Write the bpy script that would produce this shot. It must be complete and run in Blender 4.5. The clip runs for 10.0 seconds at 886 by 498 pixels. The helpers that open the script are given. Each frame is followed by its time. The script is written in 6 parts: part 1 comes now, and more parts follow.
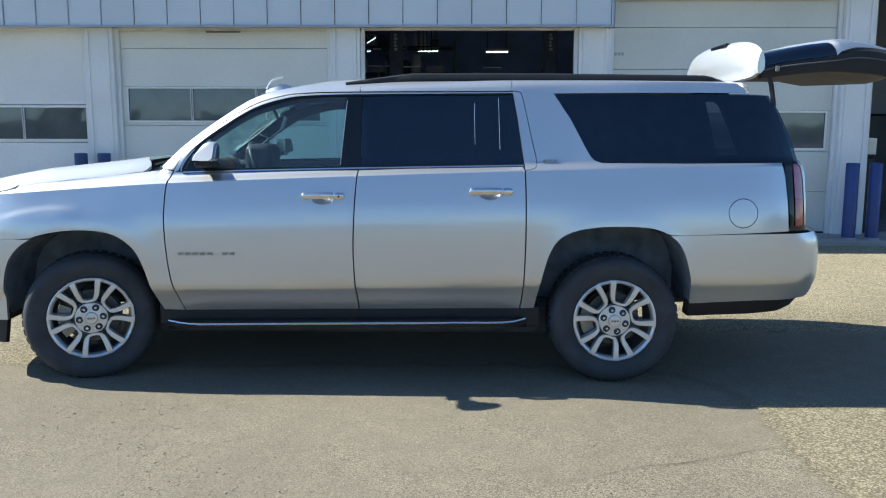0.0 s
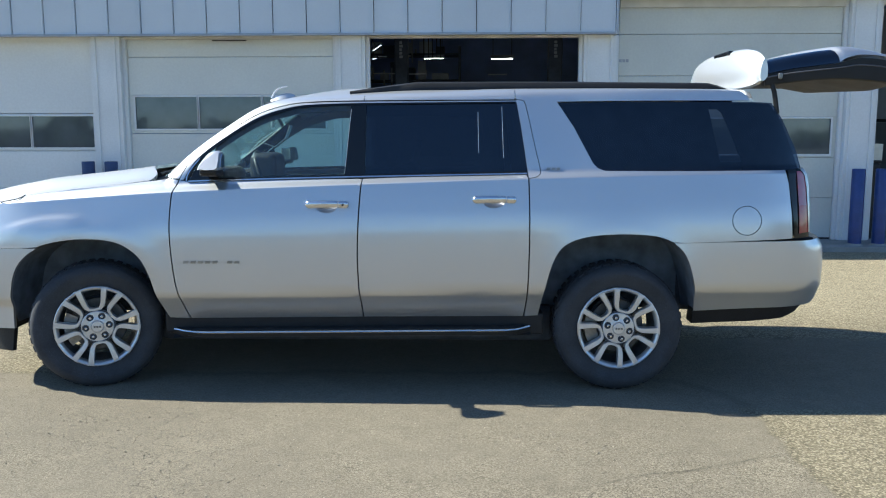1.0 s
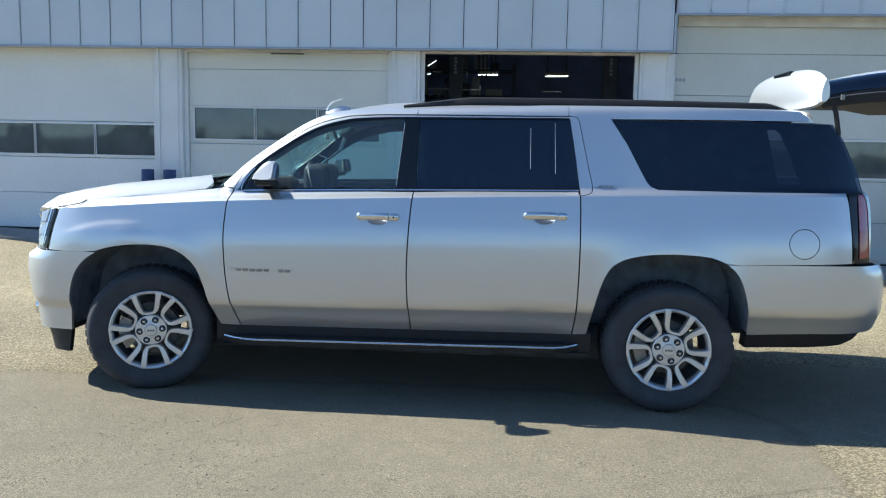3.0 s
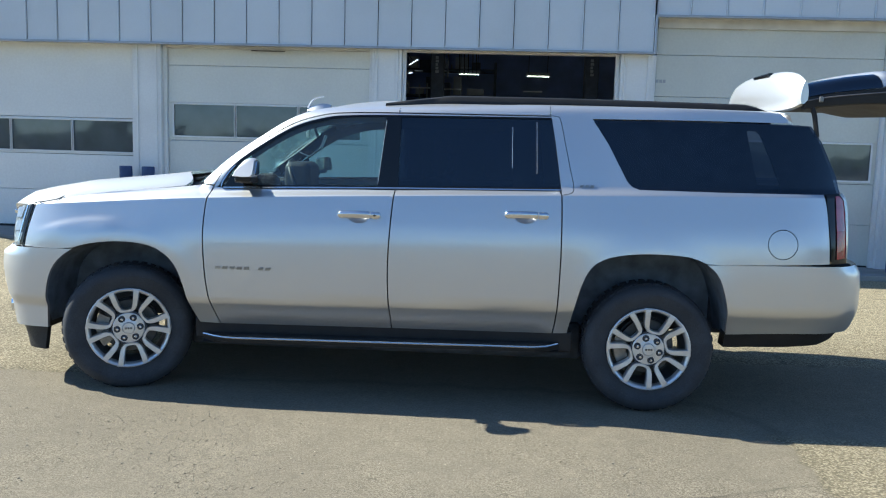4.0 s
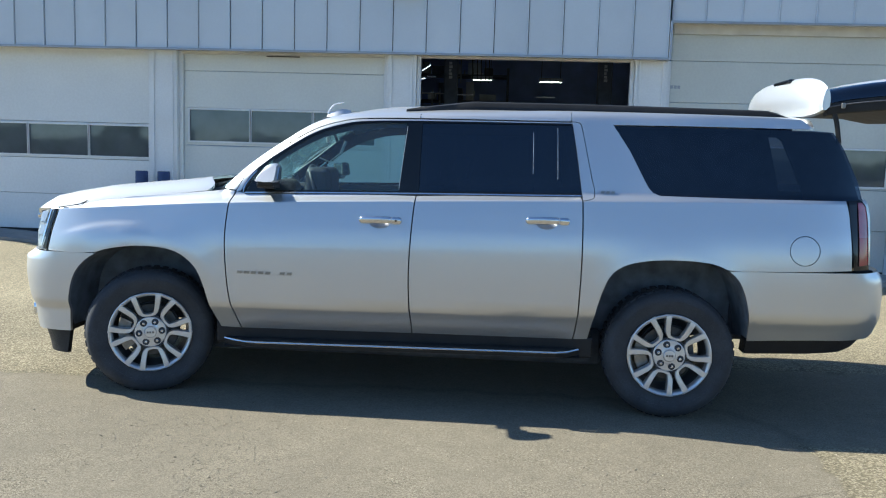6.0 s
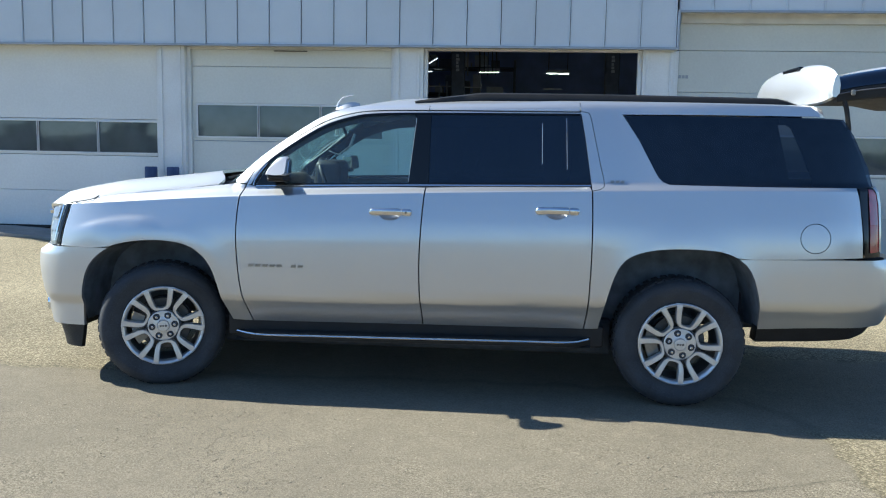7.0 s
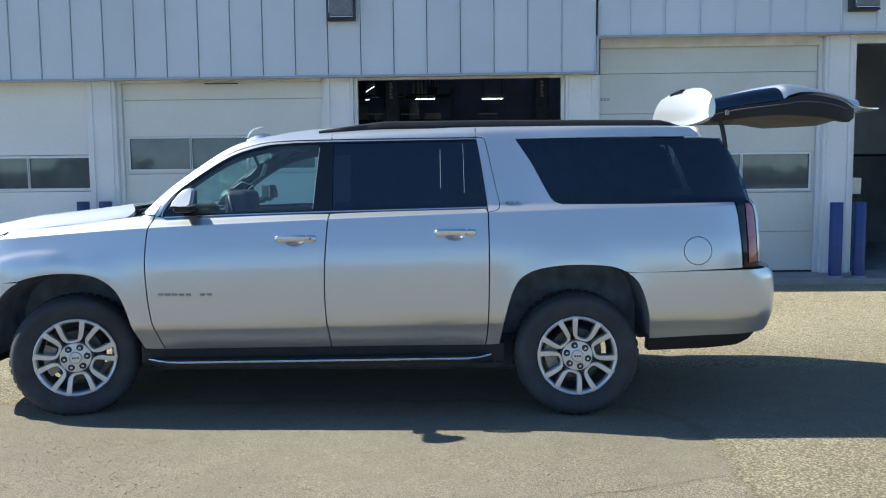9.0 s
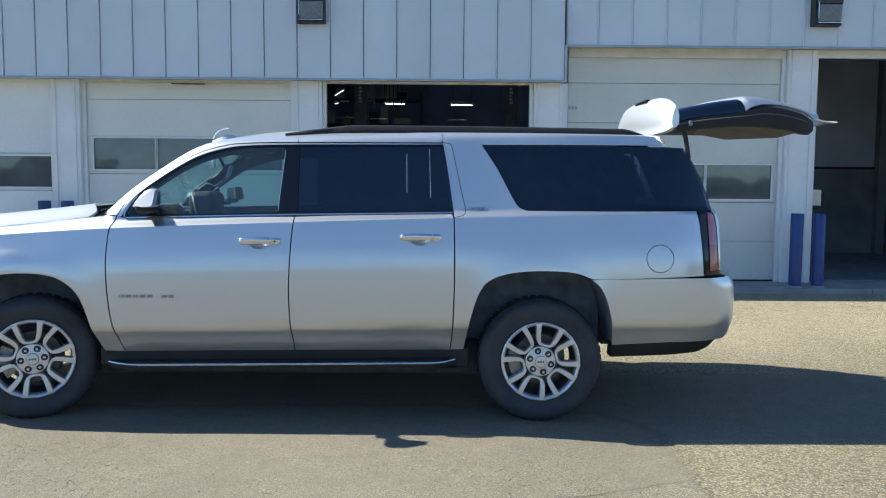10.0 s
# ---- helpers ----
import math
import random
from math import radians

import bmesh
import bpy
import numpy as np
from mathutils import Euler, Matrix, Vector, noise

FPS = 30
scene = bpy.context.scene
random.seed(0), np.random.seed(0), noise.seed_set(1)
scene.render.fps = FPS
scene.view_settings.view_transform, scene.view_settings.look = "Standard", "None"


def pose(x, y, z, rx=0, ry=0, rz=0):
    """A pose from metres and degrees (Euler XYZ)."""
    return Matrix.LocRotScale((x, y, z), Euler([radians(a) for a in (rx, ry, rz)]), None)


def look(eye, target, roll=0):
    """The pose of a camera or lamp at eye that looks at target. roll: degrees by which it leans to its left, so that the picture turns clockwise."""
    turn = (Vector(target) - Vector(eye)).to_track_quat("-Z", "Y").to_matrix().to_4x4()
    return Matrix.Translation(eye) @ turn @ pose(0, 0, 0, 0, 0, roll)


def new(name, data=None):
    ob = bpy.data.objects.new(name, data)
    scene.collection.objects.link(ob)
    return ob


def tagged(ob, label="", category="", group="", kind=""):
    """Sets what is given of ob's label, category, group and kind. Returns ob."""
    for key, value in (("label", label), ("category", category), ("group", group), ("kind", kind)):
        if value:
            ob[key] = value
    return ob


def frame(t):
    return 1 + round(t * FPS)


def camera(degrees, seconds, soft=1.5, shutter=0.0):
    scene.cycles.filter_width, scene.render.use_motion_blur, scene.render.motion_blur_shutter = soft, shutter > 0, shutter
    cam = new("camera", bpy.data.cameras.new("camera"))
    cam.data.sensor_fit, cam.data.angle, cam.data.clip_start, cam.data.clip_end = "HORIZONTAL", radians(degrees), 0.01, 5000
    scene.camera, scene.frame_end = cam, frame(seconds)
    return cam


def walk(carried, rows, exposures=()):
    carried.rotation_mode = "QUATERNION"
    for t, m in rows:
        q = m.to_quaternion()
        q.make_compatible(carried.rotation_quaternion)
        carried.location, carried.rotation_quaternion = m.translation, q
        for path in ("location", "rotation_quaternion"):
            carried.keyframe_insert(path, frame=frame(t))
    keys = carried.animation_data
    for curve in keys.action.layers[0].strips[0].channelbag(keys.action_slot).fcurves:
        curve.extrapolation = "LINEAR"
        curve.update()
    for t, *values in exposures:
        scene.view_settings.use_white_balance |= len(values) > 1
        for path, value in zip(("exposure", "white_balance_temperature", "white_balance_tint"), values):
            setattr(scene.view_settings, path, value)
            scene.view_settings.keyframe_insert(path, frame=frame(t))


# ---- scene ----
cam = camera(56.4, 10.0, soft=1.1)
PATH = [
    (0, (0.653, -5.026, 1.576), (0.622, -3.046, 1.292), 0.1),
    (0.5, (0.663, -5.038, 1.579), (0.619, -3.057, 1.302), 0.1),
    (1, (0.67, -5.04, 1.589), (0.623, -3.059, 1.32), -0.1),
    (1.5, (0.669, -5.036, 1.586), (0.606, -3.052, 1.34), 1.2),
    (2, (0.671, -5.033, 1.584), (0.508, -3.055, 1.339), 0.9),
    (3.5, (0.666, -5.04, 1.58), (0.505, -3.06, 1.351), 1.3),
    (4, (0.661, -5.031, 1.576), (0.543, -3.048, 1.343), 1.6),
    (4.5, (0.661, -5.038, 1.576), (0.597, -3.052, 1.353), 2.2),
    (5, (0.653, -5.032, 1.577), (0.592, -3.045, 1.36), 2.0),
    (5.5, (0.642, -5.025, 1.571), (0.574, -3.038, 1.353), 2.3),
    (6, (0.588, -5.047, 1.576), (0.448, -3.064, 1.355), 1.7),
    (6.2, (0.57, -5.055, 1.573), (0.389, -3.076, 1.353), 1.2),
    (7.3, (0.585, -5.079, 1.562), (0.462, -3.097, 1.321), 0.9),
    (7.5, (0.643, -5.106, 1.566), (0.549, -3.123, 1.325), 0.8),
    (8, (0.795, -5.185, 1.564), (0.666, -3.202, 1.34), 0.7),
    (8.5, (0.901, -5.221, 1.569), (0.771, -3.236, 1.363), -0.4),
    (9, (0.942, -5.251, 1.568), (0.883, -3.259, 1.392), -0.6),
    (9.5, (0.948, -5.263, 1.568), (0.923, -3.27, 1.404), -0.7),
    (10, (0.96, -5.258, 1.565), (0.978, -3.265, 1.402), 0.4),
]
walk(cam, [(t, look(eye, target, roll)) for t, eye, target, roll in PATH], exposures=[(0, 1.03, 5580, 5), (10, 1.03, 5580, 5)])

SKY_STRENGTH, SUN_STRENGTH = 0.087, 5.0
from mathutils.geometry import delaunay_2d_cdt

# ---------------- world, sun, exposure ----------------
SUN_TO = Vector((-1.14, 0.255, 1.0)).normalized()
world = bpy.data.worlds.new("sky")
scene.world = world
world.use_nodes = True
wn = world.node_tree.nodes
wn.clear()
sky = wn.new("ShaderNodeTexSky")
sky.sky_type = "NISHITA"
sky.sun_disc = False
sky.sun_elevation = math.asin(SUN_TO.z)
sky.sun_rotation = math.atan2(SUN_TO.x, SUN_TO.y)
sky.altitude = 900
sky.air_density, sky.dust_density, sky.ozone_density = 1.0, 0.05, 3.3
bg = wn.new("ShaderNodeBackground")
bg.inputs["Strength"].default_value = SKY_STRENGTH
wo = wn.new("ShaderNodeOutputWorld")
world.node_tree.links.new(sky.outputs[0], bg.inputs[0])
world.node_tree.links.new(bg.outputs[0], wo.inputs[0])
sun_data = bpy.data.lights.new("sun", "SUN")
sun_data.energy, sun_data.angle, sun_data.color = SUN_STRENGTH, radians(0.55), (1.0, 0.885, 0.70)
sun = new("sun", sun_data)
sun.matrix_world = look((-30, 6, 24), Vector((-30, 6, 24)) - SUN_TO)


# ---------------- materials ----------------
def mat(name, color, rough=0.5, metal=0.0, coat=0.0, spec=0.5, var=0.0, scale=8.0, fine=0.0, fine_scale=200.0, bump=0.0,
        bump_scale=60.0, rough_var=0.0, island=0.0):
    """A surface with a two-scale colour variation, and fine relief."""
    m = bpy.data.materials.new(name)
    m.use_nodes = True
    nt = m.node_tree
    n, l = nt.nodes, nt.links
    b = n["Principled BSDF"]
    b.inputs["Roughness"].default_value = rough
    b.inputs["Metallic"].default_value = metal
    b.inputs["Coat Weight"].default_value = coat
    b.inputs["Coat Roughness"].default_value = 0.03
    b.inputs["Specular IOR Level"].default_value = spec
    b.inputs["Base Color"].default_value = (*color, 1)
    tc = n.new("ShaderNodeTexCoord")
    src = None
    if var or fine or island:
        src = n.new("ShaderNodeRGB")
        src.outputs[0].default_value = (*color, 1)
        src = src.outputs[0]
        for amount, sc, detail in ((var, scale, 5.0), (fine, fine_scale, 2.0)):
            if not amount:
                continue
            t = n.new("ShaderNodeTexNoise")
            t.inputs["Scale"].default_value, t.inputs["Detail"].default_value = sc, detail
            l.new(tc.outputs["Object"], t.inputs["Vector"])
            r = n.new("ShaderNodeMapRange")
            r.inputs["From Min"].default_value, r.inputs["From Max"].default_value = 0.3, 0.7
            r.inputs["To Min"].default_value, r.inputs["To Max"].default_value = 1 - amount, 1 + amount
            l.new(t.outputs["Fac"], r.inputs["Value"])
            x = n.new("ShaderNodeVectorMath")
            x.operation = "SCALE"
            l.new(src, x.inputs[0])
            l.new(r.outputs[0], x.inputs["Scale"])
            src = x.outputs[0]
        if island:
            o = n.new("ShaderNodeObjectInfo")
            r = n.new("ShaderNodeMapRange")
            r.inputs["To Min"].default_value, r.inputs["To Max"].default_value = 1 - island, 1 + island
            l.new(o.outputs["Random"], r.inputs["Value"])
            x = n.new("ShaderNodeVectorMath")
            x.operation = "SCALE"
            l.new(src, x.inputs[0])
            l.new(r.outputs[0], x.inputs["Scale"])
            src = x.outputs[0]
        l.new(src, b.inputs["Base Color"])
    if rough_var:
        t = n.new("ShaderNodeTexNoise")
        t.inputs["Scale"].default_value, t.inputs["Detail"].default_value = 6.0, 6.0
        l.new(tc.outputs["Object"], t.inputs["Vector"])
        r = n.new("ShaderNodeMapRange")
        r.inputs["From Min"].default_value, r.inputs["From Max"].default_value = 0.3, 0.7
        r.inputs["To Min"].default_value, r.inputs["To Max"].default_value = rough - rough_var, rough + rough_var
        l.new(t.outputs["Fac"], r.inputs["Value"])
        l.new(r.outputs[0], b.inputs["Roughness"])
    if bump:
        t = n.new("ShaderNodeTexNoise")
        t.inputs["Scale"].default_value, t.inputs["Detail"].default_value = bump_scale, 4.0
        l.new(tc.outputs["Object"], t.inputs["Vector"])
        bp = n.new("ShaderNodeBump")
        bp.inputs["Strength"].default_value, bp.inputs["Distance"].default_value = bump, 0.01
        l.new(t.outputs["Fac"], bp.inputs["Height"])
        l.new(bp.outputs[0], b.inputs["Normal"])
    return m


def glass(name, tint, ior=1.52, gloss_color=(0.9, 0.95, 1.0), veil=0.0, rough=0.01, veil_tint=(0.40, 0.46, 0.50)):
    """A pane: tinted see-through, with a mirror that grows towards grazing angles."""
    m = bpy.data.materials.new(name)
    m.use_nodes = True
    n, l = m.node_tree.nodes, m.node_tree.links
    n.clear()
    out = n.new("ShaderNodeOutputMaterial")
    mix = n.new("ShaderNodeMixShader")
    fr = n.new("ShaderNodeFresnel")
    fr.inputs["IOR"].default_value = ior
    tr = n.new("ShaderNodeBsdfTransparent")
    tr.inputs["Color"].default_value = (*tint, 1)
    gl = n.new("ShaderNodeBsdfGlossy")
    gl.inputs["Color"].default_value = (*gloss_color, 1)
    gl.inputs["Roughness"].default_value = rough
    l.new(fr.outputs[0], mix.inputs["Fac"])
    l.new(tr.outputs[0], mix.inputs[1])
    l.new(gl.outputs[0], mix.inputs[2])
    last = mix
    if veil:
        # a thin diffuse veil, thicker in streaks: dust, and mirrored sky put into colour
        df = n.new("ShaderNodeBsdfDiffuse")
        df.inputs["Color"].default_value = (*veil_tint, 1)
        tc, tx, mr = n.new("ShaderNodeTexCoord"), n.new("ShaderNodeTexNoise"), n.new("ShaderNodeMapRange")
        tx.inputs["Scale"].default_value, tx.inputs["Detail"].default_value = 3.0, 6.0
        mr.inputs["From Min"].default_value, mr.inputs["From Max"].default_value = 0.3, 0.7
        mr.inputs["To Min"].default_value, mr.inputs["To Max"].default_value = veil * 0.8, veil * 1.2
        last = n.new("ShaderNodeMixShader")
        l.new(tc.outputs["Object"], tx.inputs["Vector"])
        l.new(tx.outputs["Fac"], mr.inputs["Value"])
        l.new(mr.outputs[0], last.inputs["Fac"])
        l.new(mix.outputs[0], last.inputs[1])
        l.new(df.outputs[0], last.inputs[2])
    l.new(last.outputs[0], out.inputs["Surface"])
    return m


def glow(name, color, strength):
    m = bpy.data.materials.new(name)
    m.use_nodes = True
    b = m.node_tree.nodes["Principled BSDF"]
    b.inputs["Base Color"].default_value = (*color, 1)
    b.inputs["Emission Color"].default_value = (*color, 1)
    b.inputs["Emission Strength"].default_value = strength
    return m




def car_paint():
    """Silver metallic: aluminium flakes that scatter broadly, under a clear, mirror-like coat."""
    m = mat("silver_car_paint", (0.56, 0.565, 0.575), rough=0.24, metal=0.9, coat=1.0, fine=0.08, fine_scale=900, var=0.03, scale=2.5)
    n, l = m.node_tree.nodes, m.node_tree.links
    b = n["Principled BSDF"]
    # flakes that lie askew: a second, broad lobe
    gl = n.new("ShaderNodeBsdfGlossy")
    gl.inputs["Color"].default_value, gl.inputs["Roughness"].default_value = (0.685, 0.695, 0.71, 1), 0.60
    mx = n.new("ShaderNodeMixShader")
    mx.inputs["Fac"].default_value = 0.42
    l.new(b.outputs[0], mx.inputs[1])
    l.new(gl.outputs[0], mx.inputs[2])
    l.new(mx.outputs[0], n["Material Output"].inputs["Surface"])
    b.inputs["Coat Roughness"].default_value = 0.015
    # faint orange peel and slow waves of pressed sheet in the clear coat
    tc = n.new("ShaderNodeTexCoord")
    t = n.new("ShaderNodeTexNoise")
    t.inputs["Scale"].default_value, t.inputs["Detail"].default_value = 5.0, 3.0
    bp = n.new("ShaderNodeBump")
    bp.inputs["Strength"].default_value, bp.inputs["Distance"].default_value = 0.10, 0.012
    l.new(tc.outputs["Object"], t.inputs["Vector"])
    l.new(t.outputs["Fac"], bp.inputs["Height"])
    l.new(bp.outputs[0], b.inputs["Coat Normal"])
    return m


PAINT = car_paint()
BLACK_GLOSS = mat("gloss_black_trim", (0.008, 0.009, 0.011), rough=0.12, spec=0.45, rough_var=0.04)
PLASTIC = mat("black_plastic", (0.018, 0.018, 0.019), rough=0.5, spec=0.3, var=0.2, scale=9, bump=0.15, bump_scale=300)
LAMP_CORE = mat("headlamp_interior", (0.34, 0.35, 0.33), rough=0.4, metal=0.3, coat=0.25, var=0.75, scale=45)
WELL = mat("dusty_wheel_well", (0.16, 0.18, 0.205), rough=0.95, spec=0.08, var=0.3, scale=9)
LINER = mat("wheel_well_liner", (0.075, 0.079, 0.086), rough=0.95, spec=0.08, var=0.25, scale=12)
HANDLE = mat("satin_chrome", (0.66, 0.67, 0.69), rough=0.22, metal=1.0, rough_var=0.04)
CHROME = mat("chrome", (0.80, 0.81, 0.83), rough=0.08, metal=1.0, rough_var=0.03)
ALLOY = mat("machined_alloy", (0.62, 0.625, 0.63), rough=0.36, metal=0.65, coat=0.5, var=0.05, scale=20, rough_var=0.06)
ALLOY_DARK = mat("painted_alloy_recess", (0.17, 0.175, 0.18), rough=0.42, metal=0.6, var=0.12, scale=18)
STEEL = mat("brake_steel", (0.24, 0.235, 0.225), rough=0.38, metal=0.8, var=0.2, scale=25)
BRAKE = mat("dull_brake_disc", (0.10, 0.098, 0.095), rough=0.5, metal=0.7, var=0.25, scale=25)
RUBBER = mat("tyre_rubber", (0.036, 0.040, 0.047), rough=0.78, var=0.25, scale=7, fine=0.15, fine_scale=120, bump=0.2, bump_scale=140)
DUSTY = mat("dusty_tread", (0.030, 0.032, 0.037), rough=0.9, var=0.35, scale=30)
RED_LENS = mat("red_lens", (0.25, 0.004, 0.012), rough=0.2, coat=0.7, var=0.15, scale=18)
# upper lens: the pale reflection on it is put into the base colour
RED_SKY_SHEEN = mat("pale_red_lens", (0.28, 0.042, 0.068), rough=0.10, coat=1.0, var=0.15, scale=18)
CLEAR_LENS = mat("clear_lens", (0.42, 0.435, 0.44), rough=0.14, metal=0.35, coat=1.0, var=0.12, scale=25)
TRIM_GREY = mat("grey_interior_trim", (0.088, 0.088, 0.102), rough=0.8, var=0.12, scale=8, bump=0.1, bump_scale=200)
TAUPE = mat("taupe_moulded_trim", (0.135, 0.128, 0.130), rough=0.75, var=0.15, scale=6, bump=0.1, bump_scale=200)
TRIM_DARK = mat("dark_interior_trim", (0.022, 0.022, 0.024), rough=0.7, var=0.15, scale=8, bump=0.1, bump_scale=200)
LEATHER = mat("black_leather", (0.017, 0.018, 0.022), rough=0.5, var=0.15, scale=10, bump=0.15, bump_scale=120)
HEADLINER = mat("light_headliner", (0.42, 0.41, 0.39), rough=0.95, var=0.05, scale=14)
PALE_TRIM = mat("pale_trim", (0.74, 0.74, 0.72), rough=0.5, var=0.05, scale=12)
GLASS_CLEAR = glass("light_green_glass", (0.64, 0.83, 0.83), 1.6, veil=0.095)
# the blue veil puts a navy sky reflection into the dark glass's colour
GLASS_REAR = glass("rear_door_privacy_glass", (0.024, 0.029, 0.042), 1.58, gloss_color=(0.75, 0.88, 1.0), veil=0.034, veil_tint=(0.24, 0.36, 0.64))
GLASS_DARK = glass("privacy_glass", (0.12, 0.14, 0.175), 1.56, gloss_color=(0.75, 0.88, 1.0), veil=0.024, veil_tint=(0.24, 0.36, 0.64))
GATE_GLASS = glass("rear_window_glass", (0.03, 0.036, 0.05), 1.9, gloss_color=(0.70, 0.82, 1.0), veil=0.004)
GLASS_DOOR = glass("garage_pane_glass", (0.16, 0.20, 0.22), 1.9, gloss_color=(0.70, 0.82, 0.92), veil=0.21, rough=0.035)


# ---------------- mesh helpers ----------------
def mesh_ob(name, verts, faces, material, parent=None, label="", smooth=False, normals=None):
    me = bpy.data.meshes.new(name)
    me.from_pydata([tuple(v) for v in verts], [], [tuple(f) for f in faces])
    me.materials.append(material)
    if smooth:
        me.polygons.foreach_set("use_smooth", [True] * len(me.polygons))
    if normals is not None:
        me.normals_split_custom_set_from_vertices([tuple(v) for v in normals])
    me.update()
    ob = new(name, me)
    if parent:
        ob.parent = parent
    if label:
        ob["label"] = label
    return ob


def part(name, bm, material, parent, label="", smooth=False, sharp=35):
    me = bpy.data.meshes.new(name)
    bm.to_mesh(me)
    bm.free()
    me.materials.append(material)
    if smooth:
        me.polygons.foreach_set("use_smooth", [True] * len(me.polygons))
        me.set_sharp_from_angle(angle=radians(sharp))
    ob = new(name, me)
    if parent:
        ob.parent = parent
    if label:
        ob["label"] = label
    return ob


def thing(name, label, category, at=(0, 0, 0), group="", kind=""):
    ob = new(name)
    ob.location = at
    ob.empty_display_size = 0.1
    return tagged(ob, label, category, group, kind)


def box(bm, lo, hi, bevel=0.0, seg=2):
    r = bmesh.ops.create_cube(bm, size=1.0)
    vs = r["verts"]
    for v in vs:
        v.co = Vector([lo[i] + (v.co[i] + 0.5) * (hi[i] - lo[i]) for i in range(3)])
    if bevel:
        es = list({e for v in vs for e in v.link_edges})
        bmesh.ops.bevel(bm, geom=es, offset=bevel, segments=seg, profile=0.5, affect="EDGES")
    return bm


def boxed(name, lo, hi, material, parent=None, bevel=0.0, label="", seg=2):
    return part(name, box(bmesh.new(), lo, hi, bevel, seg), material, parent, label)


def loft(name, fn, nu, nv, material, parent, label="", thick=0.0, flip=False):
    """A smooth sheet fn(u, v), u and v from 0 to 1, made solid by its thickness."""
    vs = [fn(i / nu, j / nv) for i in range(nu + 1) for j in range(nv + 1)]
    w = nv + 1
    fs = [(i * w + j, i * w + j + 1, (i + 1) * w + j + 1, (i + 1) * w + j) for i in range(nu) for j in range(nv)]
    if flip:
        fs = [f[::-1] for f in fs]
    ob = mesh_ob(name, vs, fs, material, parent, label, smooth=True)
    if thick:
        s = ob.modifiers.new("solid", "SOLIDIFY")
        s.thickness, s.offset = thick, -1
        s = ob.modifiers.new("crisp rim", "EDGE_SPLIT")
        s.split_angle = radians(55)
    return ob


def tube(bm, pts, radius, seg=8, cap=True):
    """A round bar along points."""
    rings = []
    pts = [Vector(p) for p in pts]
    for i, p in enumerate(pts):
        d = (pts[min(i + 1, len(pts) - 1)] - pts[max(i - 1, 0)]).normalized()
        a = d.orthogonal().normalized() if abs(d.z) > 0.99 else d.cross(Vector((0, 0, 1))).normalized()
        b = d.cross(a)
        r = radius[i] if isinstance(radius, (list, tuple)) else radius
        rings.append([bm.verts.new(p + r * (math.cos(k * 2 * math.pi / seg) * a + math.sin(k * 2 * math.pi / seg) * b)) for k in range(seg)])
    for r0, r1 in zip(rings, rings[1:]):
        for k in range(seg):
            bm.faces.new((r0[k], r0[(k + 1) % seg], r1[(k + 1) % seg], r1[k]))
    if cap:
        bm.faces.new(rings[0][::-1])
        bm.faces.new(rings[-1])
    return bm


def spin(bm, profile, seg, centre=(0, 0, 0), closed=False):
    """Turns a profile of (radius, y) about the y axis."""
    rings = []
    for k in range(seg):
        a = 2 * math.pi * k / seg
        rings.append([bm.verts.new((centre[0] + r * math.cos(a), centre[1] + y, centre[2] + r * math.sin(a))) for r, y in profile])
    m = len(profile)
    for k in range(seg):
        r0, r1 = rings[k], rings[(k + 1) % seg]
        for j in range(m if closed else m - 1):
            bm.faces.new((r0[j], r0[(j + 1) % m], r1[(j + 1) % m], r1[j]))
    bmesh.ops.recalc_face_normals(bm, faces=bm.faces)
    return bm


def inside(poly, pts):
    """Which of pts lie in the polygon."""
    p, q = np.asarray(poly), np.asarray(pts)
    hit = np.zeros(len(q), bool)
    for (x0, y0), (x1, y1) in zip(p, np.roll(p, -1, axis=0)):
        c = ((y0 > q[:, 1]) != (y1 > q[:, 1]))
        hit ^= c & (q[:, 0] < (x1 - x0) * (q[:, 1] - y0) / (y1 - y0 + 1e-12) + x0)
    return hit


def fine_line(pts, step, closed=True):
    out = []
    n = len(pts)
    for i in range(n if closed else n - 1):
        a, b = Vector(pts[i]), Vector(pts[(i + 1) % n])
        k = max(1, math.ceil((b - a).length / step))
        out += [tuple(a.lerp(b, j / k)) for j in range(k)]
    return out if closed else out + [tuple(pts[-1])]


# ---------------- the car's surface ----------------
# The near flank lies at y = 0, the middle at y = MID; the nose points to -x, and the wheels stand at x = -1.651 and 1.651.
MID = 1.02
CREASE_X, CREASE_Z = (-2.6, -2.05, -1.16, -0.05, 1.06, 2.63, 2.9), (1.15, 1.19, 1.25, 1.295, 1.33, 1.362, 1.365)
BELT_X, BELT_Z = (-1.2, -1.03, -0.06, 1.06, 1.53, 2.66), (1.305, 1.312, 1.338, 1.360, 1.374, 1.386)
ROOF_X = (-1.21, -1.06, -0.83, -0.64, -0.46, -0.28, 0.05, 0.98, 1.68, 2.44, 2.52)
ROOF_Z = (1.352, 1.495, 1.665, 1.782, 1.842, 1.872, 1.888, 1.89, 1.884, 1.872, 1.84)
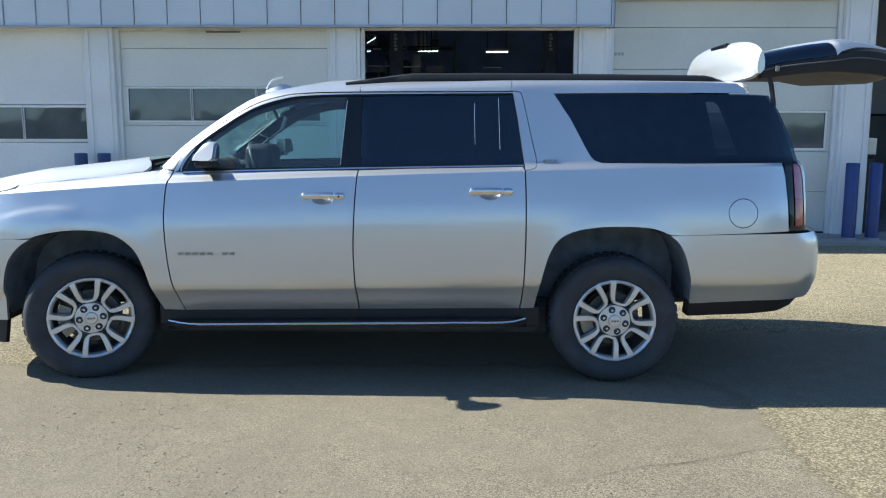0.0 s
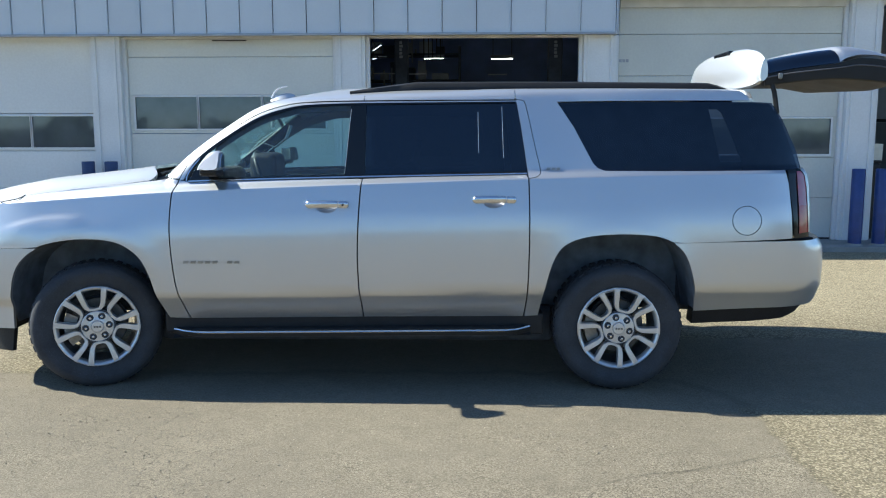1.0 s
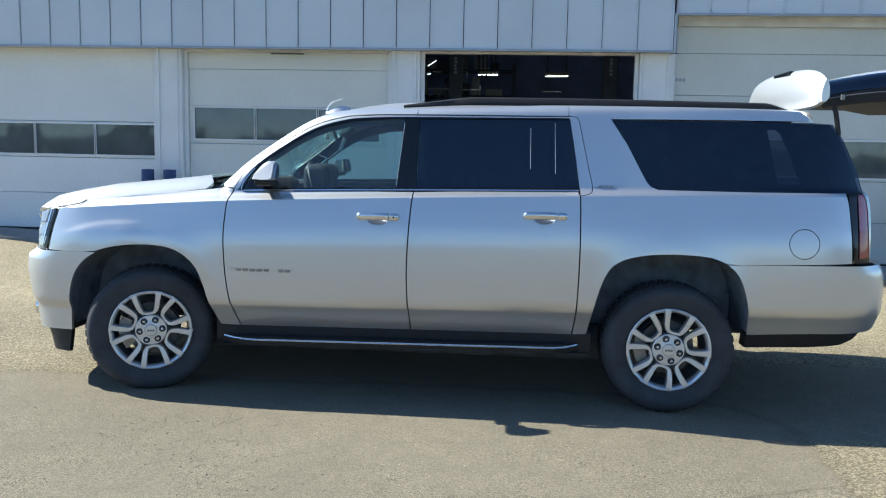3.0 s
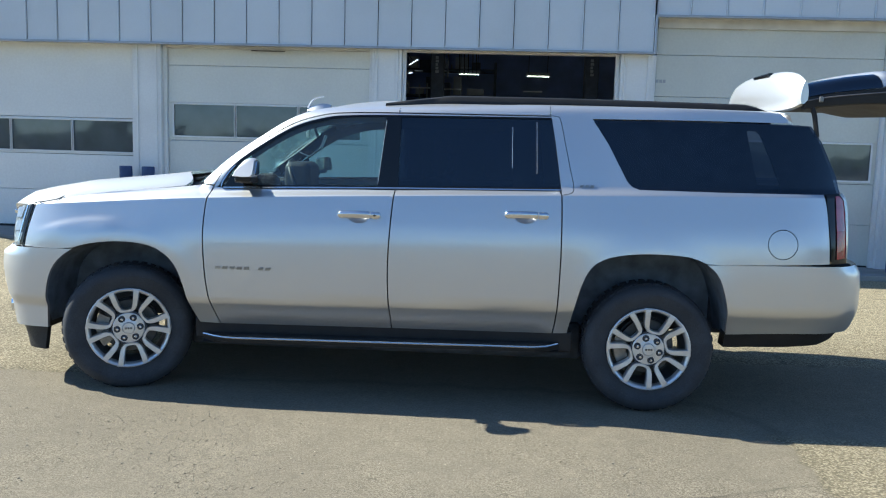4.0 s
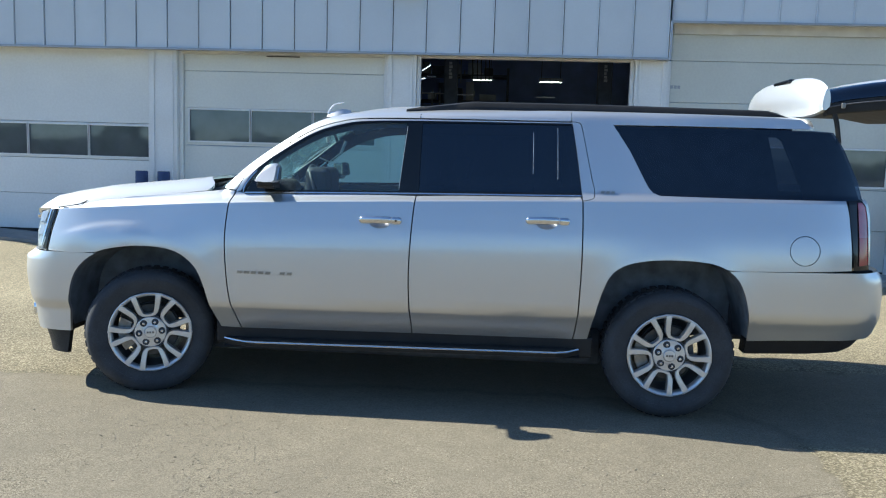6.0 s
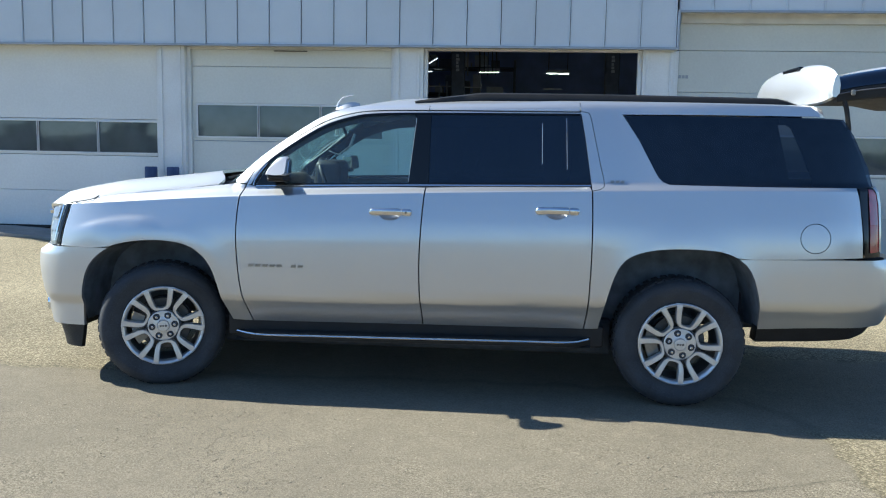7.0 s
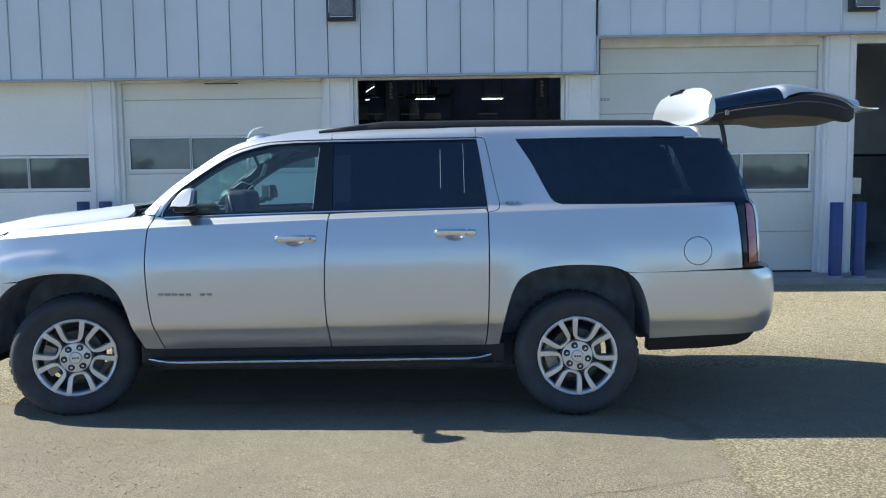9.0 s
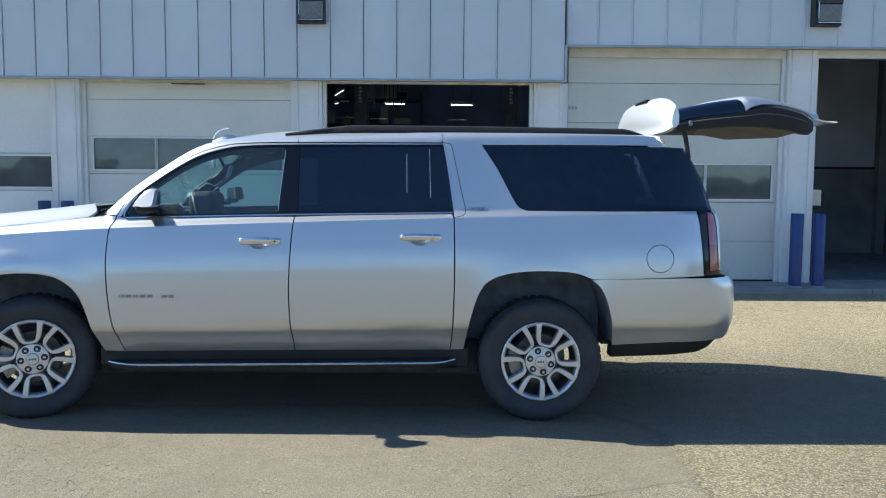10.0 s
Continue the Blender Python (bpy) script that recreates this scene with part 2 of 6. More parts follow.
# below the crease (share of the crease's height), and above it
LOW_Z = (0.0, 0.226, 0.346, 0.426, 0.482, 0.499, 0.553, 0.63, 0.70, 0.77, 0.84, 0.90, 0.95, 0.985, 1.0)
LOW_Y = (0.20, 0.165, 0.103, 0.053, 0.0110, 0.0045, 0.0018, 0.0, 0.0010, 0.0045, 0.0150, 0.0310, 0.0455, 0.0565, 0.061)
UP_Z = (0.0, 0.005, 0.030, 0.044, 0.06, 0.085, 0.12, 0.47, 0.515, 0.536, 0.553, 0.574, 0.60)
UP_Y = (0.061, 0.068, 0.112, 0.128, 0.134, 0.139, 0.147, 0.242, 0.257, 0.272, 0.304, 0.366, 0.46)
UP_SOFT_Y = (0.061, 0.0635, 0.0820, 0.0895, 0.0945, 0.1010, 0.1100, 0.2000, 0.214, 0.231, 0.264, 0.330, 0.43)


def smooth_curve(xs, ys):
    """A monotone cubic through the points."""
    xs, ys = np.array(xs, float), np.array(ys, float)
    d = np.diff(ys) / np.diff(xs)
    m = np.concatenate([[d[0]], np.where(d[1:] * d[:-1] > 0, 2 * d[1:] * d[:-1] / (d[1:] + d[:-1] + 1e-12), 0), [d[-1]]])

    def f(x):
        i = int(np.clip(np.searchsorted(xs, x) - 1, 0, len(xs) - 2))
        h = xs[i + 1] - xs[i]
        t = min(max((x - xs[i]) / h, 0.0), 1.0)
        return float((1 + 2 * t) * (1 - t) ** 2 * ys[i] + t * (1 - t) ** 2 * h * m[i] + t * t * (3 - 2 * t) * ys[i + 1] + t * t * (t - 1) * h * m[i + 1])
    return f


crease_z, belt_z, roof_z = smooth_curve(CREASE_X, CREASE_Z), smooth_curve(BELT_X, BELT_Z), smooth_curve(ROOF_X, ROOF_Z)
low_y, up_y, up_soft = smooth_curve(LOW_Z, LOW_Y), smooth_curve(UP_Z, UP_Y), smooth_curve(UP_Z, UP_SOFT_Y)


def ease(t):
    t = min(1.0, max(0.0, t))
    return t * t * (3 - 2 * t)


def nose_plan(x, reach=0.86, power=3.0):
    d = max(0.0, -1.9 - x) / reach
    return MID - MID * max(0.0, 1 - d ** power) ** (1 / power)


def tail_plan(x, reach=0.80, power=4.0):
    d = max(0.0, x - 2.2) / reach
    return MID - MID * max(0.0, 1 - d ** power) ** (1 / power)


def flank(x, z):
    """How far the flank lies inward at a place of the side view."""
    c = crease_z(x)
    # the rear wing leans in a little more towards its shoulder
    lean = 0.012 * ease((x - 1.0) / 0.5)
    if z <= c:
        y = low_y(z / c) + lean * ease((z / c - 0.60) / 0.40)
    else:
        # the shoulder is a ledge along the doors, and softer along the rear wing
        k = 0.25 * ease((x - 0.5) / 0.6) + 0.75 * ease((x - 1.02) / 0.86)
        y = (1 - k) * up_y(z - c) + k * up_soft(z - c) + lean
    for hx in (-1.66, 1.64):
        d = math.hypot((x - hx) / 0.53, (z - 0.42) / 0.58)
        y -= 0.006 * math.exp(-((d - 1.0) / 0.14) ** 2) * (1.0 if z < c - 0.1 else max(0.0, (c - z) / 0.1))
    if x < -1.6:
        # pressed swage over the front arch, fading out towards the door
        line = 1.10 - 0.04 * (max(0.0, -1.80 - x) / 0.3) ** 2
        y -= 0.0085 / (1 + math.exp(min(40.0, (z - line) / 0.010))) * ease((-1.62 - x) / 0.22) * ease((x + 2.32) / 0.25) * ease((z - 0.86) / 0.2)
    if x < 0.3:
        # the windscreen pillar and the roof's front corner turn inward towards their upper edge
        slope = (roof_z(x + 0.02) - roof_z(x - 0.02)) / 0.04
        d = (roof_z(x) - z) / math.sqrt(1 + slope * slope)
        y += 0.065 * max(0.0, 1 - d / 0.085) ** 2 * ease((0.3 - x) / 0.6)
    return y + nose_plan(x) + tail_plan(x) + 0.010 * (x / 2.4) ** 2


def flank_normal(x, z, off=0.0):
    e = 0.004
    gx = (flank(x + e, z) - flank(x - e, z)) / (2 * e)
    gz = (flank(x, z + e) - flank(x, z - e)) / (2 * e)
    return Vector((gx, -1.0, gz)).normalized()


def panel(name, outline, material, parent, label="", holes=(), depth=0.03, step=0.055, inset=0.0, far=False, rows=(-0.012, -0.004, 0.003, 0.009, 0.019, 0.030, 0.042, 0.058), extra=()):
    """A sheet of the flank with a folded edge, cut to an outline (x, z) of the side view; far: its mirror image on the other flank."""
    loops = [fine_line(outline, 0.03)] + [fine_line(h, 0.02) for h in holes]
    pts, edges = [], []
    for lp in loops:
        s = len(pts)
        pts += lp
        edges += [(s + i, s + (i + 1) % len(lp)) for i in range(len(lp))]
    xs, zs = [p[0] for p in loops[0]], [p[1] for p in loops[0]]
    grid = [(x, z) for x in np.arange(min(xs) + step / 2, max(xs), step) for z in np.arange(min(zs) + step / 2, max(zs), step)]
    grid = [p for p in grid if not -0.03 < p[1] - crease_z(p[0]) < 0.08]
    for x in np.arange(min(xs), max(xs), 0.022):
        grid += [(x, crease_z(x) + r) for r in rows]
    grid += list(extra)
    g = np.array(grid)
    ok = inside(loops[0], g)
    for h in loops[1:]:
        ok &= ~inside(h, g)
    edge = np.array(pts)
    g = [tuple(p) for p in g[ok] if np.min(np.hypot(edge[:, 0] - p[0], edge[:, 1] - p[1])) > 0.006]
    co, _, tri, *_ = delaunay_2d_cdt([Vector(p) for p in pts + g], edges, [], 0, 1e-5)
    mid = np.array([[sum(co[i][k] for i in t) / 3 for k in (0, 1)] for t in tri])
    ok = inside(loops[0], mid)
    for h in loops[1:]:
        ok &= ~inside(h, mid)
    side = (lambda y: 2 * MID - y) if far else (lambda y: y)
    sign = -1 if far else 1
    verts = [(p[0], side(flank(p[0], p[1]) + inset), p[1]) for p in co]
    normals = []
    for p in co:
        nv = flank_normal(p[0], p[1])
        normals.append((nv.x, sign * nv.y, nv.z))
    faces = []
    for t, k in zip(tri, ok):
        if k:
            a, b, c = (co[i] for i in t)
            up = (b[0] - a[0]) * (c[1] - a[1]) - (b[1] - a[1]) * (c[0] - a[0]) > 0
            faces.append(tuple(t) if up != far else tuple(t)[::-1])
    for n_loop, lp in enumerate(loops):
        s = len(verts)
        cx = sum(p[0] for p in lp) / len(lp)
        for i, p in enumerate(lp):
            y = flank(p[0], p[1]) + inset
            a, c = Vector(lp[i - 1]), Vector(lp[(i + 1) % len(lp)])
            d = (c - a).normalized()
            verts += [(p[0], side(y), p[1]), (p[0], side(y + depth), p[1])]
            nv = (d.y, 0, -d.x)
            normals += [nv, nv]
        m = len(lp)
        for i in range(m):
            a, b = s + 2 * i, s + 2 * ((i + 1) % m)
            faces.append((a, a + 1, b + 1, b))
    return mesh_ob(name, verts, faces, material, parent, label, smooth=True, normals=normals)


def shrink(pts, d):
    """The outline drawn in by d, to leave a gap to its neighbours."""
    area = sum(a[0] * b[1] - b[0] * a[1] for a, b in zip(pts, pts[1:] + pts[:1]))
    s = 1 if area > 0 else -1
    out = []
    n = len(pts)
    for i, p in enumerate(pts):
        a, c = Vector(pts[i - 1]), Vector(pts[(i + 1) % n])
        p = Vector(p)
        n0, n1 = (p - a).normalized(), (c - p).normalized()
        m = Vector((-n0.y - n1.y, n0.x + n1.x)) * s
        m = m / max(0.5, m.length_squared / 2) if m.length > 1e-6 else Vector((-n0.y, n0.x)) * s
        out.append(tuple(p + m * d))
    return out


def circle(cx, cz, r, n=40):
    return [(cx + r * math.cos(2 * math.pi * i / n), cz + r * math.sin(2 * math.pi * i / n)) for i in range(n)]


def dense(pts, n=6):
    """A smooth open line through the points."""
    out = []
    for i in range(len(pts) - 1):
        p0, p1, p2, p3 = (Vector(pts[max(0, min(len(pts) - 1, i + k))]) for k in (-1, 0, 1, 2))
        for j in range(n):
            t = j / n
            out.append(tuple(0.5 * (2 * p1 + (p2 - p0) * t + (2 * p0 - 5 * p1 + 4 * p2 - p3) * t * t + (3 * p1 - p0 - 3 * p2 + p3) * t ** 3)))
    return out + [tuple(pts[-1])]


FRONT_ARCH = dense([(-2.202, 0.40), (-2.192, 0.63), (-2.130, 0.80), (-1.985, 0.908), (-1.75, 0.955), (-1.52, 0.945), (-1.385, 0.88), (-1.305, 0.77), (-1.235, 0.54), (-1.20, 0.445)])
REAR_ARCH = dense([(1.15, 0.465), (1.19, 0.68), (1.25, 0.86), (1.34, 0.945), (1.51, 0.985), (1.75, 0.99), (1.91, 0.965), (2.025, 0.885), (2.09, 0.71), (2.12, 0.49)])
SEAM_FRONT = dense([(-1.062, 0.440), (-1.091, 0.54), (-1.13, 0.74), (-1.15, 1.02), (-1.14, 1.24), (-1.115, 1.325)])
SEAM_MIDDLE = dense([(0.042, 0.453), (0.036, 0.54), (0.028, 0.64), (0.02, 0.85), (0.03, 1.13), (0.045, 1.333)])
SEAM_REAR = dense([(1.057, 0.460), (1.072, 0.60), (1.082, 0.89), (1.082, 1.16), (1.078, 1.335)])
PILLAR = dense([(1.078, 1.335), (1.138, 1.350), (1.151, 1.385), (1.130, 1.48), (1.106, 1.59), (1.076, 1.73), (1.060, 1.795), (1.045, 1.813), (1.0, 1.818)])
ROOF_LINE = dense(list(zip(ROOF_X, ROOF_Z)))
DOOR_TOP = dense([(-1.115, 1.325), (-1.025, 1.47), (-0.825, 1.618), (-0.625, 1.735), (-0.445, 1.79), (-0.29, 1.808), (0.05, 1.815), (1.0, 1.818)])
WINDOW_TOP = dense([(-1.062, 1.325), (-0.98, 1.45), (-0.80, 1.59), (-0.61, 1.70), (-0.43, 1.757), (-0.29, 1.778), (0.05, 1.79), (1.009, 1.80)])


def build_car():
    car = thing("suv", "long silver four-door SUV with an open tailgate, parked on asphalt", "car")
    GAP = 0.0040
    top_front = [p for p in WINDOW_TOP if p[0] < -0.03]
    top_rear = [p for p in WINDOW_TOP if p[0] > 0.07]
    for far in (False, True):
        def P(*a, **k):
            return panel(*a, far=far, **k)
        # front wing
        wing = [p for p in FRONT_ARCH if p[1] > 0.90 or p[0] > -1.7] + SEAM_FRONT
        wing = [(-2.095, 0.897)] + [p for p in wing if p[0] > -2.09] + [(-1.19, 1.332), (-1.30, 1.318), (-1.45, 1.302), (-1.8, 1.268), (-2.08, 1.222), (-2.27, 1.180), (-2.305, 1.05), (-2.335, 0.901)]
        swage = [(x, 1.10 - 0.04 * (max(0.0, -1.80 - x) / 0.3) ** 2 + q) for x in np.arange(-2.24, -1.6, 0.03) for q in (-0.05, -0.03, -0.016, -0.005, 0.005, 0.016, 0.03)]
        P("front_wing", shrink(wing, GAP), PAINT, car, extra=swage)
        # doors
        HANDLES = ((-0.300, -0.030, 1.176), (0.731, 1.002, 1.206))
        cups = [[((x0 + x1) / 2 - 0.004 + 0.066 * a, z - 0.016 + 0.036 * b) for a, b in circle(0, 0, 1, 28)] for x0, x1, z in HANDLES]
        door = SEAM_FRONT + [(-1.03, belt_z(-1.03)), (-0.5, belt_z(-0.5))] + SEAM_MIDDLE[::-1]
        fd = P("front_door", shrink(door, GAP), PAINT, car, holes=cups[:1])
        door = SEAM_MIDDLE + [(0.5, belt_z(0.5)), (1.066, belt_z(1.066))] + SEAM_REAR[::-1]
        rd = P("rear_door", shrink(door, GAP), PAINT, car, holes=cups[1:])
        mid_line = [tuple(Vector(p).lerp(Vector(q), 0.52)) for p, q in zip(DOOR_TOP, WINDOW_TOP)]
        P("window_frame", [(p[0], p[1] - 0.004) for p in DOOR_TOP] + mid_line[::-1], PAINT, fd, depth=0.02)
        P("window_gasket", [(p[0], p[1] - 0.004) for p in mid_line] + [(1.009, 1.80)] + WINDOW_TOP[::-1], BLACK_GLOSS, fd, inset=0.004, depth=0.014)
        inner = [(x, z - 0.035) for x, z in WINDOW_TOP if x > -0.9]
        P("frame_lining", [p for p in DOOR_TOP if p[0] > -0.9] + inner[::-1], TRIM_DARK, fd, inset=0.034, depth=0.012)
        post = [-1.13 + 0.04 * k for k in range(18)]
        P("pillar_lining", [(x, roof_z(x) - 0.018) for x in post] + [(x, roof_z(x) - 0.085) for x in post[::-1]], TRIM_DARK, car, inset=0.045, depth=0.012)
        P("glass_run", [(-0.034, 1.765), (-0.0312, 1.765), (-0.0672, 1.365), (-0.070, 1.365)], PALE_TRIM, fd, inset=0.0, depth=0.005)
        P("door_pillar_trim", PILLAR + [(1.009, 1.80), (1.035, 1.66), (1.056, 1.52), (1.078, 1.362)], PAINT, rd, depth=0.02)
        glass_f = [(p[0] + 0.002, p[1] - 0.002) for p in top_front] + [(-0.038, 1.785), (-0.072, belt_z(-0.07) + 0.01), (-0.6, belt_z(-0.6) + 0.01), (-1.05, belt_z(-1.04) + 0.01)]
        P("window_glass", glass_f, GLASS_CLEAR, fd, inset=0.014, depth=0.004).visible_shadow = False
        P("mirror_sail", [(-1.05, 1.325), (-0.985, 1.443), (-0.90, 1.50), (-0.87, 1.335)], BLACK_GLOSS, fd, inset=0.010, depth=0.012)
        P("door_post_trim", [(-0.036, 1.786), (0.06, 1.788), (0.058, belt_z(0.05) + 0.01), (-0.070, belt_z(-0.07) + 0.01)], BLACK_GLOSS, rd, inset=0.006, depth=0.02)
        P("window_glass", [(0.062, 1.788)] + [(p[0], p[1] - 0.003) for p in top_rear] + [(1.033, 1.66), (1.054, 1.52), (1.075, 1.372), (0.5, belt_z(0.5) + 0.01), (0.060, belt_z(0.06) + 0.01)], GLASS_REAR, rd, inset=0.012, depth=0.004)
        P("division_bar", [(0.775, 1.785), (0.915, 1.79), (0.930, belt_z(0.92) + 0.012), (0.780, belt_z(0.78) + 0.012)], BLACK_GLOSS, rd, inset=0.018, depth=0.012)
        for x0, x1, z0, z1 in ((0.765, 0.769, 1.745, 1.49), (0.915, 0.924, 1.778, 1.46)):
            P("glass_run", [(x0, z0), (x0 + 0.0026, z0), (x1 + 0.0026, z1), (x1, z1)], PALE_TRIM, rd, inset=0.008, depth=0.004)
        P("frame_joint", [(0.043, 1.812), (0.049, 1.812), (0.049, 1.848), (0.043, 1.848)], LINER, rd, inset=-0.002, depth=0.006)
        # bright moulding under the windows, up round the front corner
        lo, hi = [], []
        for x in np.linspace(-1.055, 1.072, 40):
            lo.append((x, belt_z(x)))
            hi.append((x, belt_z(x) + 0.008))
        P("belt_moulding", lo + hi[::-1], HANDLE, fd, inset=-0.006, depth=0.014)
        P("belt_gasket", [(x, z + 0.0005) for x, z in hi] + [(x, z + 0.010) for x, z in hi[::-1]], BLACK_GLOSS, fd, inset=-0.001, depth=0.014)
        P("belt_seam", [(x, z - 0.006) for x, z in lo] + [(x, z - 0.0005) for x, z in lo[::-1]], LINER, fd, inset=-0.001, depth=0.010)
        bend = dense([(-1.066, 1.316), (-1.060, 1.350), (-1.030, 1.400), (-0.985, 1.456)])
        P("corner_moulding", bend + [(x - 0.006, z + 0.005) for x, z in bend[::-1]], HANDLE, fd, inset=-0.003, depth=0.012)
        # roof rail and windscreen pillar
        rail = DOOR_TOP + [(1.0, roof_z(1.0))] + [p for p in ROOF_LINE if p[0] < 0.99][::-1] + [(-1.20, 1.335)]
        turn_in = []
        for x in np.arange(-1.2, 0.9, 0.022):
            k = math.sqrt(1 + ((roof_z(x + 0.02) - roof_z(x - 0.02)) / 0.04) ** 2)
            turn_in += [(x, roof_z(x) - k * q) for q in (0.016, 0.027, 0.039, 0.052, 0.066, 0.08)]
        P("cant_rail", shrink(rail, GAP), PAINT, car, extra=turn_in)
        # quarter panel round the rear side window
        window = [(1.267, 1.803), (1.367, 1.65), (1.46, 1.47), (1.485, 1.425), (1.51, 1.398), (1.555, 1.382), (2.1, belt_z(2.1)), (2.664, belt_z(2.65))]
        quarter = SEAM_REAR + PILLAR[1:] + [(1.0, roof_z(1.0)), (1.3, roof_z(1.3)), (1.68, roof_z(1.68)), (2.1, roof_z(2.1)), (2.40, roof_z(2.40)), (2.45, 1.835), (2.455, 1.806), (1.987, 1.807), (1.59, 1.806)] + window
        quarter += [(2.682, 1.30), (2.698, 1.1), (2.705, 0.962), (2.04, 0.938)] + [p for p in REAR_ARCH if p[0] < 1.96][::-1]
        fuel = circle(2.408, 1.078, 0.0905)
        eaves = [(x, roof_z(x) - q) for x in np.arange(1.02, 2.44, 0.025) for q in (0.008, 0.015, 0.023, 0.032, 0.045, 0.06)]
        if far:
            P("quarter_panel", shrink(quarter, GAP), PAINT, car, extra=eaves)
        else:
            qp = P("quarter_panel", shrink(quarter, GAP), PAINT, car, holes=[fuel], extra=eaves)
            P("fuel_door", circle(2.408, 1.078, 0.086), PAINT, qp, "round fuel filler door", depth=0.012)
        P("quarter_glass", [(1.263, 1.800), (1.59, 1.802), (1.987, 1.803), (2.46, 1.802), (2.594, 1.795), (2.659, 1.70), (2.755, 1.49), (2.782, 1.392), (2.655, 1.376), (2.1, 1.368), (1.56, 1.362), (1.505, 1.385), (1.478, 1.415), (1.455, 1.465), (1.362, 1.65)], GLASS_DARK, car, "dark privacy glass of the rear side window", inset=0.006, depth=0.012)
        # added dark sheet that blocks the view through the glass, save one strip
        P("cargo_trim", [(1.29, 1.80), (2.212, 1.80), (2.205, 1.757), (2.266, 1.43), (2.398, 1.43), (2.398, 1.374), (1.56, 1.374), (1.49, 1.42), (1.47, 1.47)], LINER, car, inset=0.026, depth=0.03)
        P("rear_pillar_trim", [(2.214, 1.80), (2.586, 1.793), (2.650, 1.70), (2.730, 1.50), (2.768, 1.384), (2.65, 1.374), (2.402, 1.374), (2.400, 1.44), (2.345, 1.60), (2.290, 1.735), (2.262, 1.757), (2.210, 1.757)], LINER, car, inset=0.022, depth=0.03)
        # pale block added for the brightly lit spot at the strip's foot
        P("belt_anchor", [(2.268, 1.432), (2.260, 1.472), (2.386, 1.472), (2.397, 1.432)], PALE_TRIM, car, inset=0.030, depth=0.02)
        # tail lamp
        lamp = P("tail_lamp", [(2.676, 1.385), (2.770, 1.390), (2.805, 1.35), (2.821, 1.28), (2.831, 0.968), (2.714, 0.966), (2.704, 1.1), (2.682, 1.30)], BLACK_GLOSS, car, "red and clear tail lamp in a black housing", depth=0.08)
        P("red_lens", [(2.738, 1.375), (2.772, 1.375), (2.799, 1.34), (2.815, 1.28), (2.820, 1.165), (2.744, 1.165)], RED_SKY_SHEEN, lamp, "pale red upper lens", inset=-0.006, depth=0.02)
        P("red_lens", [(2.744, 1.1645), (2.820, 1.1645), (2.822, 1.000), (2.748, 0.994)], RED_LENS, lamp, "deep red lower lens", inset=-0.006, depth=0.02)
        P("clear_lens", [(2.772, 1.384), (2.795, 1.350), (2.809, 1.28), (2.818, 1.00), (2.829, 0.995), (2.830, 1.29), (2.815, 1.36), (2.791, 1.396)], CLEAR_LENS, lamp, inset=-0.010, depth=0.03)
        # headlamp
        lamp = P("headlamp", [(-2.275, 1.182), (-2.33, 1.172), (-2.385, 1.155), (-2.418, 1.135), (-2.432, 1.02), (-2.425, 0.905), (-2.345, 0.905), (-2.312, 1.05)], LAMP_CORE, car, "clear headlamp with a dark vertical bezel", inset=0.004, depth=0.05)
        P("bezel", [(-2.284, 1.172), (-2.304, 1.172), (-2.340, 1.04), (-2.366, 0.912), (-2.347, 0.912), (-2.317, 1.05)], BLACK_GLOSS, lamp, inset=-0.004, depth=0.02)
        for zc in (1.115, 1.03, 0.955):
            P("lamp_unit", [(-2.352, zc + 0.034), (-2.375, zc - 0.030), (-2.418, zc - 0.030), (-2.408, zc + 0.034)], CLEAR_LENS, lamp, inset=0.0, depth=0.01)
        P("light_strip", [(-2.326, 1.165), (-2.336, 1.165), (-2.392, 0.93), (-2.382, 0.93)], HANDLE, lamp, inset=-0.002, depth=0.01)
        # door handles
        s = (lambda y: 2 * MID - y) if far else (lambda y: y)
        for (x0, x1, z), door_ob in zip(HANDLES, (fd, rd)):
            cx, cz = (x0 + x1) / 2 - 0.004, z - 0.016
            bm = bmesh.new()
            rings = []
            for f in (1.04, 0.97, 0.86, 0.68, 0.45, 0.2):
                sink = 0.026 * (1 - f ** 2.5) ** 0.8 if f < 1 else 0.001
                rings.append([bm.verts.new((cx + 0.066 * f * a, s(flank(cx + 0.066 * f * a, cz + 0.036 * f * b) + sink), cz + 0.036 * f * b)) for a, b in circle(0, 0, 1, 28)])
            for r0, r1 in zip(rings, rings[1:]):
                for k in range(28):
                    bm.faces.new((r0[k], r0[(k + 1) % 28], r1[(k + 1) % 28], r1[k]))
            bm.faces.new(rings[-1])
            bmesh.ops.recalc_face_normals(bm, faces=bm.faces)
            if not far:
                bmesh.ops.reverse_faces(bm, faces=[f for f in bm.faces if f.normal.y > 0])
            part("handle_recess", bm, PAINT, door_ob, "scooped recess behind the handle", smooth=True, sharp=80)
